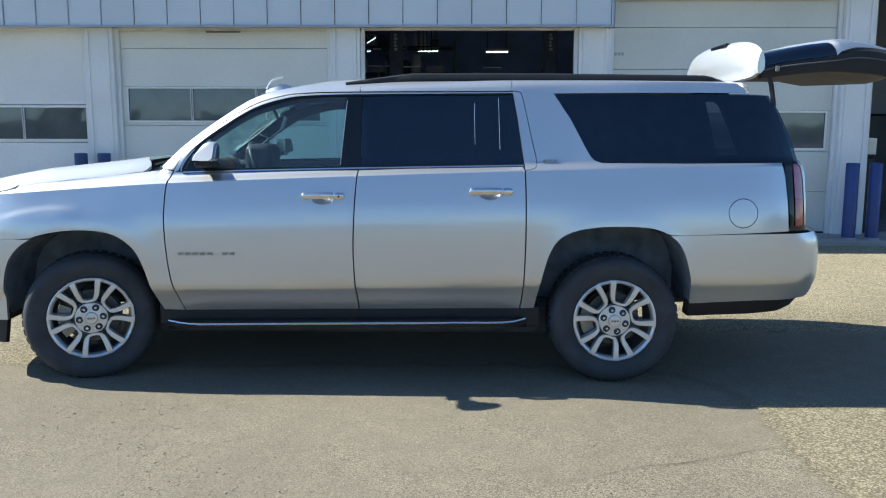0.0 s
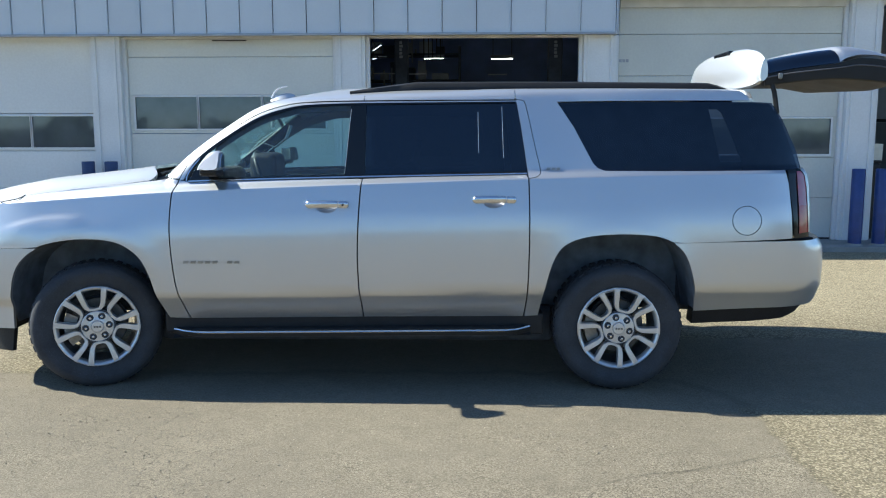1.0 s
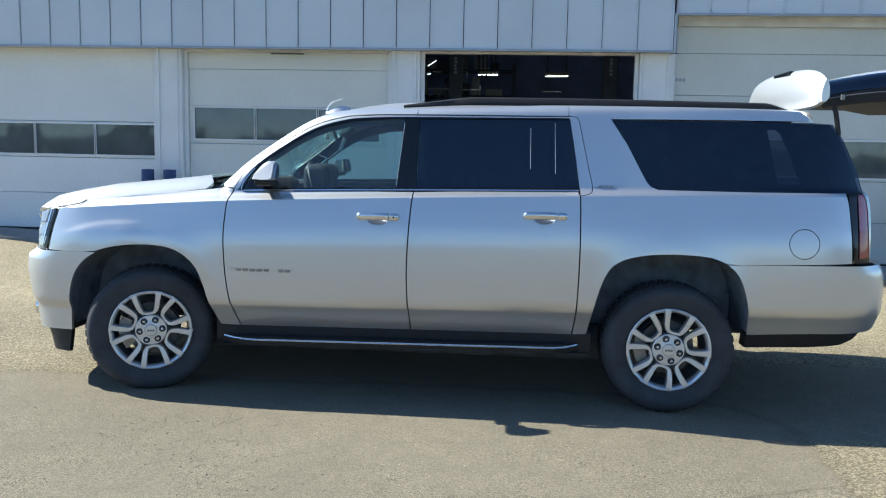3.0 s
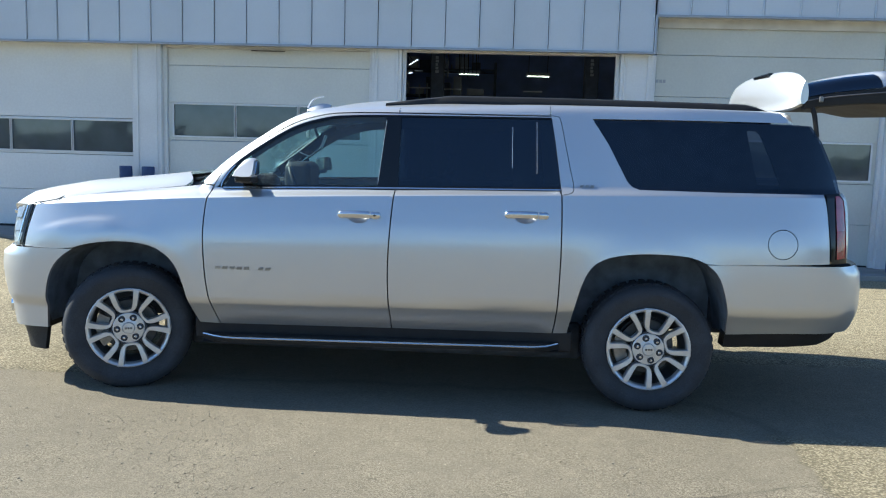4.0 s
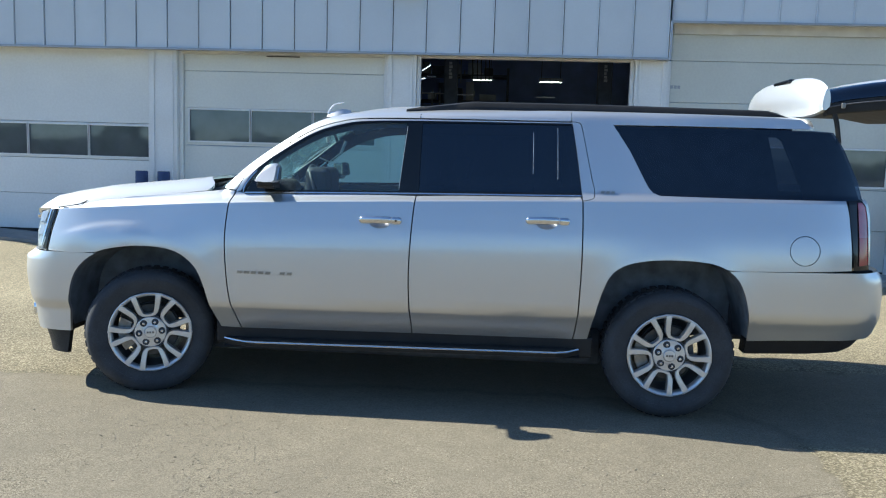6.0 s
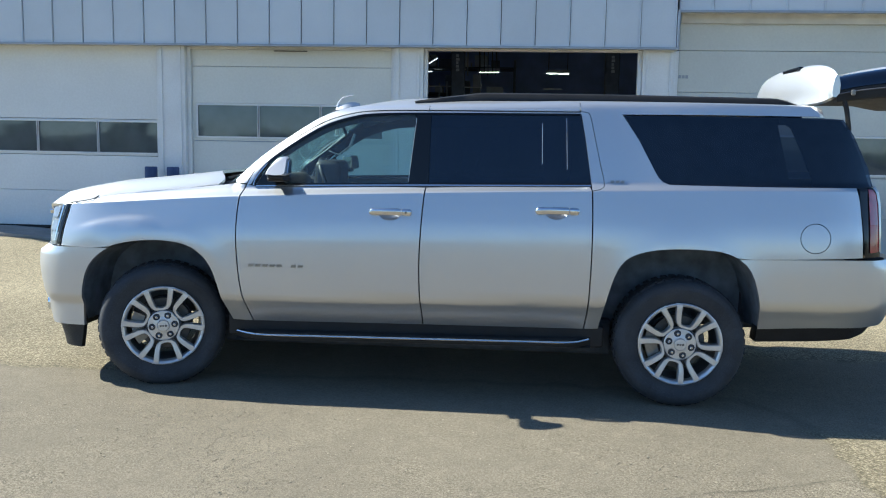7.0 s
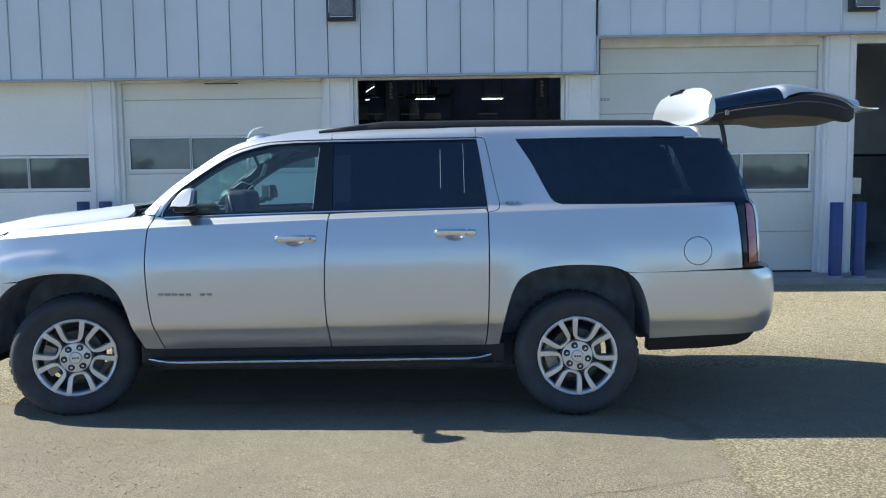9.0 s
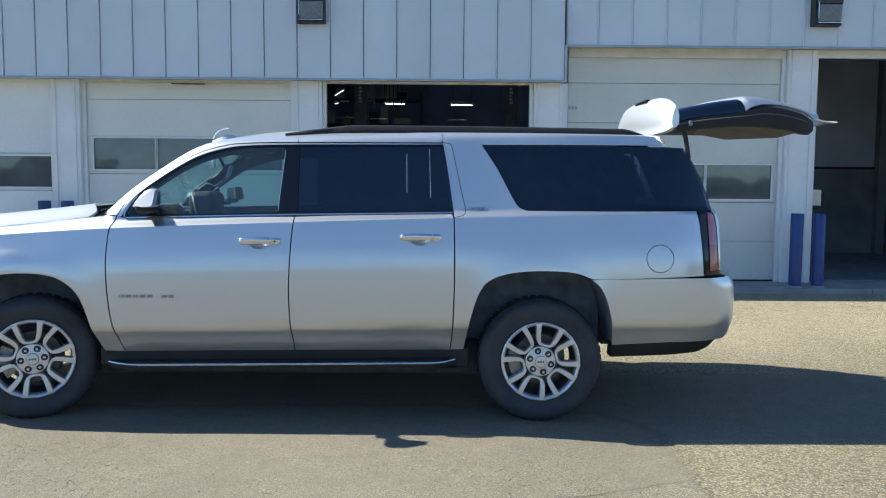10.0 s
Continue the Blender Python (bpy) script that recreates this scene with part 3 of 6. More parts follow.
            # a grip and a fixed end cap, parted by a fine gap
            for name, a0, a1, ends in (("door_handle", x0, x1 - 0.066, (0.30, 0.86)), ("handle_cap", x1 - 0.062, x1, (0.86, 0.30))):
                bm = bmesh.new()
                rings = []
                n = 22
                for i in range(n + 1):
                    u = i / n
                    x = a0 + (a1 - a0) * u
                    d0, d1 = (x - a0) / 0.022, (a1 - x) / 0.022
                    e = min(1.0, ends[0] + (1 - ends[0]) * max(0, 1 - (1 - min(1, d0)) ** 2) ** 0.5, ends[1] + (1 - ends[1]) * max(0, 1 - (1 - min(1, d1)) ** 2) ** 0.5)
                    y0 = flank(x, z)
                    w = (x - x0) / (x1 - x0)
                    out = y0 - 0.028 - 0.012 * math.sin(math.pi * w)
                    zc = z + 0.004 * math.sin(math.pi * w)
                    # section: a flat upper slope, a turned edge, and a flat face that looks slightly down
                    sec = ((0.030, 0.0215), (0.012, 0.0225), (0.004, 0.017), (0.0, 0.006), (0.0015, -0.010), (0.007, -0.0195), (0.018, -0.0225), (0.030, -0.018))
                    rings.append([bm.verts.new((x, s(min(out + dy + 0.010 * (1 - e), y0 + 0.004)), zc + dz * e)) for dy, dz in sec])
                m = 8
                for r0, r1 in zip(rings, rings[1:]):
                    for k in range(m):
                        bm.faces.new((r0[k], r0[(k + 1) % m], r1[(k + 1) % m], r1[k]))
                bm.faces.new(rings[0])
                bm.faces.new(rings[-1][::-1])
                bmesh.ops.recalc_face_normals(bm, faces=bm.faces)
                part(name, bm, HANDLE, door_ob, "satin chrome pull handle" if name == "door_handle" else "", smooth=True, sharp=38)
            if not far and door_ob is fd:
                bm = spin(bmesh.new(), [(0.0, -0.003), (0.007, -0.003), (0.0095, 0.004)], 14, (x1 - 0.036, flank(x1 - 0.03, z) - 0.030, z + 0.001))
                part("lock_cylinder", bm, BLACK_GLOSS, door_ob)
        # name badges: plain bars
        if not far:
            for x0, x1, z, h, n, own in ((-1.066, -0.70, 0.820, 0.0090, 8, fd), (1.190, 1.284, 1.392, 0.0072, 3, car)):
                w = (x1 - x0) / n
                for k in range(n):
                    a, b = x0 + k * w, x0 + (k + 0.66) * w
                    if n == 8 and k == 5:
                        continue
                    P("badge_bar", [(a, z - h), (b, z - h), (b + 0.004, z + h), (a + 0.004, z + h)], STEEL, own, inset=-0.005, depth=0.006)
        # door mirror
        s = (lambda y: 2 * MID - y) if far else (lambda y: y)
        bm = bmesh.new()
        shell = [(-0.914, 1.396), (-0.908, 1.425), (-0.885, 1.462), (-0.862, 1.492), (-0.838, 1.505), (-0.806, 1.508), (-0.790, 1.498), (-0.786, 1.450), (-0.786, 1.404), (-0.800, 1.392), (-0.860, 1.389)]
        rings = []
        for f, y0 in ((0.97, 0.0), (1.0, -0.06), (1.0, -0.115), (0.96, -0.142), (0.86, -0.156)):
            rings.append([bm.verts.new((-0.838 + f * (x + 0.838) + (0.03 if far else 0.0), s(y0 * (1 - 0.62 * (1.436 + f * (z - 1.436) - 1.39) / 0.118)), 1.436 + f * (z - 1.436))) for x, z in shell])
        for r0, r1 in zip(rings, rings[1:]):
            for k in range(11):
                bm.faces.new((r0[k], r0[(k + 1) % 11], r1[(k + 1) % 11], r1[k]))
        bm.faces.new(rings[0])
        bm.faces.new(rings[-1][::-1])
        bmesh.ops.recalc_face_normals(bm, faces=bm.faces)
        mirror = part("door_mirror", bm, PLASTIC if far else PAINT, car, "dark-backed mirror seen through the cabin" if far else "silver mirror with a black base", smooth=True, sharp=32)
        if far:
            pane = part("mirror_glass", box(bmesh.new(), (-0.036, -0.006, -0.050), (0.036, 0.006, 0.050), 0.005, 1), CHROME, mirror, "bright mirror glass")
            pane.matrix_local = pose(-0.838, s(0.018), 1.450, 1.5, 0, 12)
        bm = box(bmesh.new(), (-0.905, -0.128, 1.364), (-0.800, 0.03, 1.398), 0.016, 3)
        for v in bm.verts:
            v.co.y = s(v.co.y)
        if far:
            bmesh.ops.reverse_faces(bm, faces=bm.faces)
        part("mirror_base", bm, PLASTIC, mirror, smooth=True)
        if not far:
            bm = box(bmesh.new(), (-0.788, -0.118, 1.408), (-0.781, -0.012, 1.488), 0.003, 1)
            for v in bm.verts:
                v.co.y *= 1 - 0.62 * (v.co.z - 1.39) / 0.118
            part("mirror_glass", bm, CHROME, mirror)
        bm = box(bmesh.new(), (-0.95, 0.02, 1.350), (-0.83, 0.15, 1.388), 0.012, 2)
        for v in bm.verts:
            v.co.y = s(v.co.y)
        if far:
            bmesh.ops.reverse_faces(bm, faces=bm.faces)
        part("mirror_arm", bm, PLASTIC, mirror)
        # sill and running board
        bm = box(bmesh.new(), (-1.235, 0.105, 0.34), (1.185, 0.30, 0.478), 0.015, 2)
        for v in bm.verts:
            v.co.y = s(v.co.y)
        if far:
            bmesh.ops.reverse_faces(bm, faces=bm.faces)
        part("sill", bm, PLASTIC, car)
        bm = box(bmesh.new(), (-1.36, 0.36, 0.24), (1.27, 0.50, 0.47), 0.02, 1)
        for v in bm.verts:
            v.co.y = s(v.co.y)
        if far:
            bmesh.ops.reverse_faces(bm, faces=bm.faces)
        part("frame_rail", bm, LINER, car)
        bm = bmesh.new()
        n = 30
        rings = []
        for i in range(n + 1):
            x = -1.17 + 2.27 * i / n
            e = min(1.0, i / 2.5, (n - i) / 2.0)
            z = 0.385 + 0.012 * (x / 1.1)
            prof = [(0.02 + 0.09 * (1 - e), 0.010), (-0.005 + 0.09 * (1 - e), 0.0), (0.00 + 0.09 * (1 - e), -0.030), (0.06, -0.045), (0.22, -0.045), (0.22, 0.012)]
            rings.append([bm.verts.new((x, s(y), z + dz)) for y, dz in prof])
        m = 6
        for r0, r1 in zip(rings, rings[1:]):
            for k in range(m):
                bm.faces.new((r0[k], r0[(k + 1) % m], r1[(k + 1) % m], r1[k]))
        bm.faces.new(rings[0])
        bm.faces.new(rings[-1][::-1])
        bmesh.ops.recalc_face_normals(bm, faces=bm.faces)
        board = part("running_board", bm, PLASTIC, car, "black running board with a bright edge strip")
        bm = bmesh.new()
        pts = []
        for i in range(31):
            x = -1.16 + 2.25 * i / 30
            e = min(1.0, i / 3.0, (30 - i) / 2.0)
            pts.append((x, s(-0.006 + 0.06 * (1 - e) ** 2), 0.384 + 0.012 * (x / 1.1) + 0.012 * (1 - e) ** 2))
        part("edge_strip", tube(bm, pts, 0.0068, 8), HANDLE, board, smooth=True)
        # roof bars
        bm = bmesh.new()
        rings = []
        for i in range(41):
            u = i / 40
            x = -0.06 + 2.49 * u
            h = 0.054 * min(1.0, u / 0.17, (1 - u) / 0.065)
            zb = roof_z(min(x, 2.44)) - 0.03
            rings.append([bm.verts.new((x, s(yy), zb + dz)) for yy, dz in ((0.375, 0.0), (0.378, 0.024), (0.385, h * 0.8 + 0.026), (0.405, h + 0.028), (0.43, h * 0.9 + 0.028), (0.445, 0.0))])
        for r0, r1 in zip(rings, rings[1:]):
            for k in range(6):
                bm.faces.new((r0[k], r0[(k + 1) % 6], r1[(k + 1) % 6], r1[k]))
        bm.faces.new(rings[0])
        bm.faces.new(rings[-1][::-1])
        bmesh.ops.recalc_face_normals(bm, faces=bm.faces)
        part("roof_bar", bm, PLASTIC, car, "low black roof rail", smooth=True, sharp=50)
        # wheel wells
        for hx, arch in ((-1.67, FRONT_ARCH), (1.64, REAR_ARCH)):
            line = [(p[0] + 0.012 * (p[0] - hx), p[1] + 0.006) for p in arch]
            vs, fs = [], []
            for x, z in line:
                y0 = flank(x, z) + 0.022
                vs += [(x, s(y0), z), (x, s(0.26), z), (x, s(0.46), z - 0.02), (hx, s(0.46), 0.42)]
            for i in range(len(line) - 1):
                for j in range(3):
                    fs.append((4 * i + j, 4 * i + j + 1, 4 * i + j + 5, 4 * i + j + 4))
            mesh_ob("wheel_well", vs, fs, WELL, car)
        bm = box(bmesh.new(), (2.10, 0.42, 0.44), (2.20, 0.80, 0.84), 0.02, 1)
        for v in bm.verts:
            v.co.y = s(v.co.y)
        if far:
            bmesh.ops.reverse_faces(bm, faces=bm.faces)
        part("splash_shield", bm, LINER, car)
        # inner door skins, dark behind the gaps
        bm = bmesh.new()
        box(bm, (-1.12, 0.175, 0.47), (1.13, 0.20, 1.28), 0.0)
        box(bm, (1.15, 0.175, 1.02), (2.62, 0.20, 1.30), 0.0)
        for v in bm.verts:
            v.co.y = s(v.co.y)
        if far:
            bmesh.ops.reverse_faces(bm, faces=bm.faces)
        part("door_lining", bm, TRIM_DARK, car)
        # mud guard and lower valance strips
        P("lower_valance", [(2.125, 0.412), (2.122, 0.515), (2.45, 0.535), (2.70, 0.550), (2.82, 0.562), (2.895, 0.572), (2.865, 0.528), (2.800, 0.472), (2.71, 0.440), (2.5, 0.426)], PLASTIC, car, inset=0.012, depth=0.12)

    # bonnet
    def bonnet(u, v):
        w = 2 * v - 1
        x = -2.650 + (1.335 - 0.078 * (1 - ease((abs(w) - 0.60) / 0.26))) * u ** 1.25
        ze = float(np.interp(x, (-2.66, -2.55, -2.35, -2.08, -1.52, -1.36, -1.26), (1.095, 1.118, 1.168, 1.222, 1.290, 1.312, 1.321)))
        edge = max(flank(x, ze) + 0.004, nose_plan(x, 0.80) + 0.118)
        y = MID + (MID - edge) * w
        d = MID - abs(MID - edge) * abs(w)
        t = ease((d - 0.13) / 0.40)
        rise = float(np.interp(x, (-2.66, -2.6, -2.49, -2.19, -1.77, -1.40, -1.27), (0.016, 0.066, 0.096, 0.092, 0.085, 0.084, 0.074)))
        nose = 0.095 * max(0.0, 1 - u / 0.20) ** 2
        return (x, y, ze + rise * t + 0.012 * (1 - w * w) - nose)
    loft("bonnet", bonnet, 26, 44, PAINT, car, flip=True, thick=0.02)
    # shut line where the bonnet meets wing and headlamp
    for far in (False, True):
        s = (lambda y: 2 * MID - y) if far else (lambda y: y)
        line = [(-2.285, s(0.115), 1.180), (-2.23, s(0.094), 1.188), (-2.18, s(0.092), 1.197), (-2.135, s(0.098), 1.206), (-2.112, s(0.125), 1.219), (-2.118, s(0.165), 1.226)]
        part("shut_line", tube(bmesh.new(), line, 0.0035, 6), LINER, car, smooth=True)
    # cowl with wipers
    def cowl(u, v):
        w = 2 * v - 1
        x = -1.43 + 0.25 * u - 0.03 * (1 - w * w)
        return (x, MID + 0.82 * w, 1.284 + 0.035 * u + 0.040 * (1 - abs(w) ** 3))
    loft("cowl", cowl, 6, 24, PLASTIC, car, "black cowl panel below the windscreen", flip=True, thick=0.03)
    for y0 in (0.35, 1.05):
        bm = tube(bmesh.new(), [(-1.31, y0, 1.352), (-1.31, y0 + 0.3, 1.366), (-1.30, y0 + 0.6, 1.370)], 0.009, 6)
        part("wiper", bm, PLASTIC, car)
    # windscreen
    def screen(u, v):
        w = 2 * v - 1
        x = -1.24 + 0.80 * u
        z = roof_z(max(-1.205, min(x, -0.3))) - 0.012
        if u < 0.05:
            z = 1.345 + u
        edge = flank(x, max(1.36, z)) + 0.012
        bow = (1 - abs(w) ** 2.2)
        return (x - 0.07 * bow * (1 - 0.3 * u), MID + (MID - edge) * w, z - 0.006 + 0.01 * bow)
    ws = loft("windscreen", screen, 22, 26, GLASS_CLEAR, car, "curved windscreen", flip=True, thick=0.005)
    ws.visible_shadow = False
    # roof
    def roof(u, v):
        w = (2 * v - 1) / 0.93
        x = -0.64 + 3.12 * u
        z = roof_z(x)
        if abs(w) > 1.0:
            # the edge tucks in under the side rails
            q = flank(x, z - 0.04) + 0.016
            return (x, q if w < 0 else 2 * MID - q, z - 0.04)
        edge = flank(x, z - 0.004) + 0.006
        bow = 1 - abs(w) ** 2.4
        front = 0.03 * bow * max(0.0, 1 - u / 0.12)
        return (x - front, MID + (MID - edge) * w, z - 0.004 + bow * (0.006 + 0.039 * ease(u / 0.16)))
    loft("roof", roof, 92, 30, PAINT, car, flip=True, thick=0.02)
    # headliner and tub
    boxed("headliner", (0.10, 0.50, 1.838), (2.40, 1.54, 1.850), HEADLINER, car, 0.008)
    boxed("floor_pan", (-1.17, 0.20, 0.40), (1.10, 1.84, 0.50), LINER, car, 0.02)
    boxed("firewall", (-1.19, 0.22, 0.45), (-1.14, 1.82, 1.28), LINER, car)
    boxed("engine_bay", (-2.45, 0.72, 0.35), (-1.40, 1.32, 1.16), LINER, car, 0.05)
    boxed("axle_beam", (1.59, 0.2, 0.33), (1.71, 1.84, 0.45), LINER, car, 0.03)
    boxed("cargo_floor", (1.05, 0.75, 0.72), (2.72, 1.29, 0.76), TRIM_DARK, car, 0.01)

    # front end
    def bumper_section(z):
        return float(np.interp(z, (0.36, 0.40, 0.50, 0.60, 0.68, 0.75, 0.845, 0.858, 0.895), (0.733, 0.742, 0.765, 0.788, 0.806, 0.815, 0.818, 0.812, 0.742)))
    arch_low = [p for p in FRONT_ARCH if p[0] < -1.9]

    def front_bumper(u, v):
        z = 0.385 + 0.516 * v
        a = bumper_section(z)
        xa = float(np.interp(z, [p[1] for p in arch_low], [p[0] for p in arch_low]))
        t = 2 * abs(u - 0.5)            # 1 at the arch, 0 at the middle of the nose
        a = 0.86 + (a - 0.86) * ease((1 - t) / 0.45)
        th = (math.pi / 2) * (1 - t)
        s0 = max(1e-6, min(1.0, (-1.9 - xa) / a)) ** 2
        th = math.asin(s0) + (math.pi / 2 - math.asin(s0)) * (1 - t)
        dx, dy = 0.921 * a * math.sin(th) ** 0.5, MID * max(0.0, math.cos(th)) ** 0.5
        tuck = min(0.035, low_y(z / crease_z(-2.2))) * dy / MID
        dy = dy - tuck - 0.004
        return (-1.9 - dx * (1 + 0.012 * ease((0.86 - z) / 0.10)), MID + (dy if u > 0.5 else -dy), z)
    fb = loft("front_bumper", front_bumper, 70, 34, PAINT, car, thick=0.025)

    def dam(u, v):
        z = 0.225 + 0.165 * v
        t = 2 * abs(u - 0.5)
        th = 0.27 + (math.pi / 2 - 0.27) * (1 - t)
        a = 0.655 + 0.075 * v
        dx, dy = a * math.sin(th) ** (2 / 3), (MID - 0.07) * math.cos(th) ** (2 / 3)
        # the ends behind the arch stand upright
        dx += 0.055 * (1 - v) * ease((t - 0.55) / 0.35)
        return (-1.905 - dx, MID + (dy if u > 0.5 else -dy), z)
    loft("air_dam", dam, 40, 4, PLASTIC, fb, "black lower air dam", thick=0.03)
    # fog lamps at the bumper's corners, each under a black slot
    for sy in (-1, 1):
        for name, material, x, z, wide, high in (("fog_lamp", CHROME, -2.514, 0.490, 0.5, 1.0), ("fog_slot", PLASTIC, -2.533, 0.612, 0.35, 0.75)):
            bm = spin(bmesh.new(), [(0.0, -0.008), (0.035, -0.005), (0.050, 0.008), (0.0, 0.014)], 18)
            for v in bm.verts:
                v.co.x, v.co.z = v.co.x * wide, v.co.z * high
            fog = part(name, bm, material, fb, smooth=True)
            fog.matrix_local = pose(x, MID + sy * 0.815, z, 0, 0, -58 if sy < 0 else -122)

    def front_panel(u, v):
        t = 2 * abs(u - 0.5)
        th = 0.75 + (math.pi / 2 - 0.75) * (1 - t)
        a = 0.735 - 0.03 * v * v
        dx, dy = a * math.sin(th) ** (2 / 3), (MID - 0.10) * math.cos(th) ** (2 / 3)
        return (-1.9 - dx, MID + (dy if u > 0.5 else -dy), 0.87 + 0.275 * v)
    loft("nose_panel", front_panel, 40, 6, PAINT, car, thick=0.02)
    boxed("grille", (-2.615, 0.50, 0.905), (-2.56, 1.54, 1.105), BLACK_GLOSS, car, 0.02, "black grille in a chrome surround")
    bm = box(bmesh.new(), (-2.635, 0.47, 0.895), (-2.57, 1.57, 0.925), 0.008)
    box(bm, (-2.635, 0.47, 1.075), (-2.57, 1.57, 1.105), 0.008)
    part("grille_surround", bm, CHROME, car)

    # rear bumper
    arch_rear = [p for p in REAR_ARCH if p[0] > 1.93][::-1]

    def rear_bumper(u, v):
        z0 = 0.503 + 0.028 * min(1.0, (1 - 2 * abs(u - 0.5)) / 0.62)
        z = z0 + (0.94 - z0) * v + 0.024 * (1 - abs(2 * u - 1)) * v
        a = float(np.interp(z, (0.50, 0.56, 0.66, 0.80, 0.90, 0.945, 0.975), (0.744, 0.787, 0.808, 0.811, 0.804, 0.782, 0.75)))
        xa = float(np.interp(z, [p[1] for p in arch_rear], [p[0] for p in arch_rear])) + 0.004
        t = 2 * abs(u - 0.5)
        a = 0.80 + (a - 0.80) * ease((0.62 - t) / 0.3)
        x_side = xa + (2.52 - xa) * min(1.0, (1 - t) / 0.45)
        if t > 0.55:
            x, y = x_side, flank(x_side, z) - tail_plan(x_side) + MID - MID * (1 - (max(0, x_side - 2.2) / a) ** 5.4) ** (1 / 5.4)
            dy = MID - y
        else:
            s0 = (0.32 / a) ** 2.7
            th = math.asin(s0) + (math.pi / 2 - math.asin(s0)) * (1 - t / 0.55)
            x = 2.2 + a * math.sin(th) ** (1 / 2.7)
            tuck = (low_y(z / crease_z(2.6)) + 0.010 * (2.52 / 2.4) ** 2)
            dy = MID * math.cos(th) ** (1 / 2.7) - tuck * min(1.0, math.cos(th) * 1.2)
            dy = max(0.0, dy)
        return (x, MID + (dy if u > 0.5 else -dy), z)
    loft("rear_bumper", rear_bumper, 120, 16, PAINT, car, flip=True, thick=0.03)
    boxed("bumper_step", (2.66, 0.22, 0.93), (2.90, 1.82, 0.955), PLASTIC, car, 0.01)
    boxed("rear_valance", (2.20, 0.34, 0.50), (2.44, 1.70, 0.56), PLASTIC, car, 0.03)

    # frame of the rear opening
    for far in (False, True):
        s = (lambda y: 2 * MID - y) if far else (lambda y: y)
        bm = bmesh.new()
        tube(bm, [(2.74, s(0.19), 0.96), (2.735, s(0.20), 1.30), (2.70, s(0.23), 1.50), (2.625, s(0.27), 1.72)], 0.026, 8)
        part("opening_frame", bm, PLASTIC, car, smooth=True)
        bm = bmesh.new()
        tube(bm, [(2.636, s(0.24), 1.73), (2.612, s(0.24), 1.86), (2.582, s(0.25), 1.96)], 0.015, 8)
        part("gas_strut", bm, PLASTIC, car, smooth=True)
    boxed("roof_header", (2.32, 0.40, 1.80), (2.41, 1.64, 1.855), PLASTIC, car, 0.015)

    # aerial on the roof
    bm = bmesh.new()
    rings = []
    for x, z0, z1, w in ((-0.722, 1.845, 1.858, 0.006), (-0.69, 1.848, 1.878, 0.016), (-0.65, 1.855, 1.893, 0.020), (-0.61, 1.865, 1.903, 0.018), (-0.575, 1.87, 1.902, 0.012), (-0.543, 1.875, 1.894, 0.006)):
        rings.append([bm.verts.new(c) for c in ((x, MID - w * 1.6, z0), (x, MID - w * 0.6, z1), (x, MID + w * 0.6, z1), (x, MID + w * 1.6, z0))])
    for r0, r1 in zip(rings, rings[1:]):
        for k in range(4):
            bm.faces.new((r0[k], r0[(k + 1) % 4], r1[(k + 1) % 4], r1[k]))
    bm.faces.new(rings[0])
    bm.faces.new(rings[-1][::-1])
    bmesh.ops.recalc_face_normals(bm, faces=bm.faces)
    aerial = part("roof_aerial", bm, PAINT, car, "silver aerial base with a swept fin", smooth=True, sharp=40)
    fin = dense([(-0.712, 1.868), (-0.700, 1.896), (-0.682, 1.921), (-0.655, 1.941), (-0.600, 1.954)], 4)
    bm = tube(bmesh.new(), [(x, MID, z) for x, z in fin], [0.011 - 0.0075 * k / (len(fin) - 1) for k in range(len(fin))], 8)
    part("fin", bm, PAINT, aerial, smooth=True)

    build_tailgate(car)
    build_interior(car)
    for hx, y, turn, far, phase in ((-1.651, 0.05, -19, False, 0.11), (1.651, 0.05, 0, False, -0.262), (-1.651, 2 * MID - 0.05, -19, True, 0.3), (1.651, 2 * MID - 0.05, 0, True, 0.5)):
        build_wheel(car, hx, y, turn, far, phase)
    return car


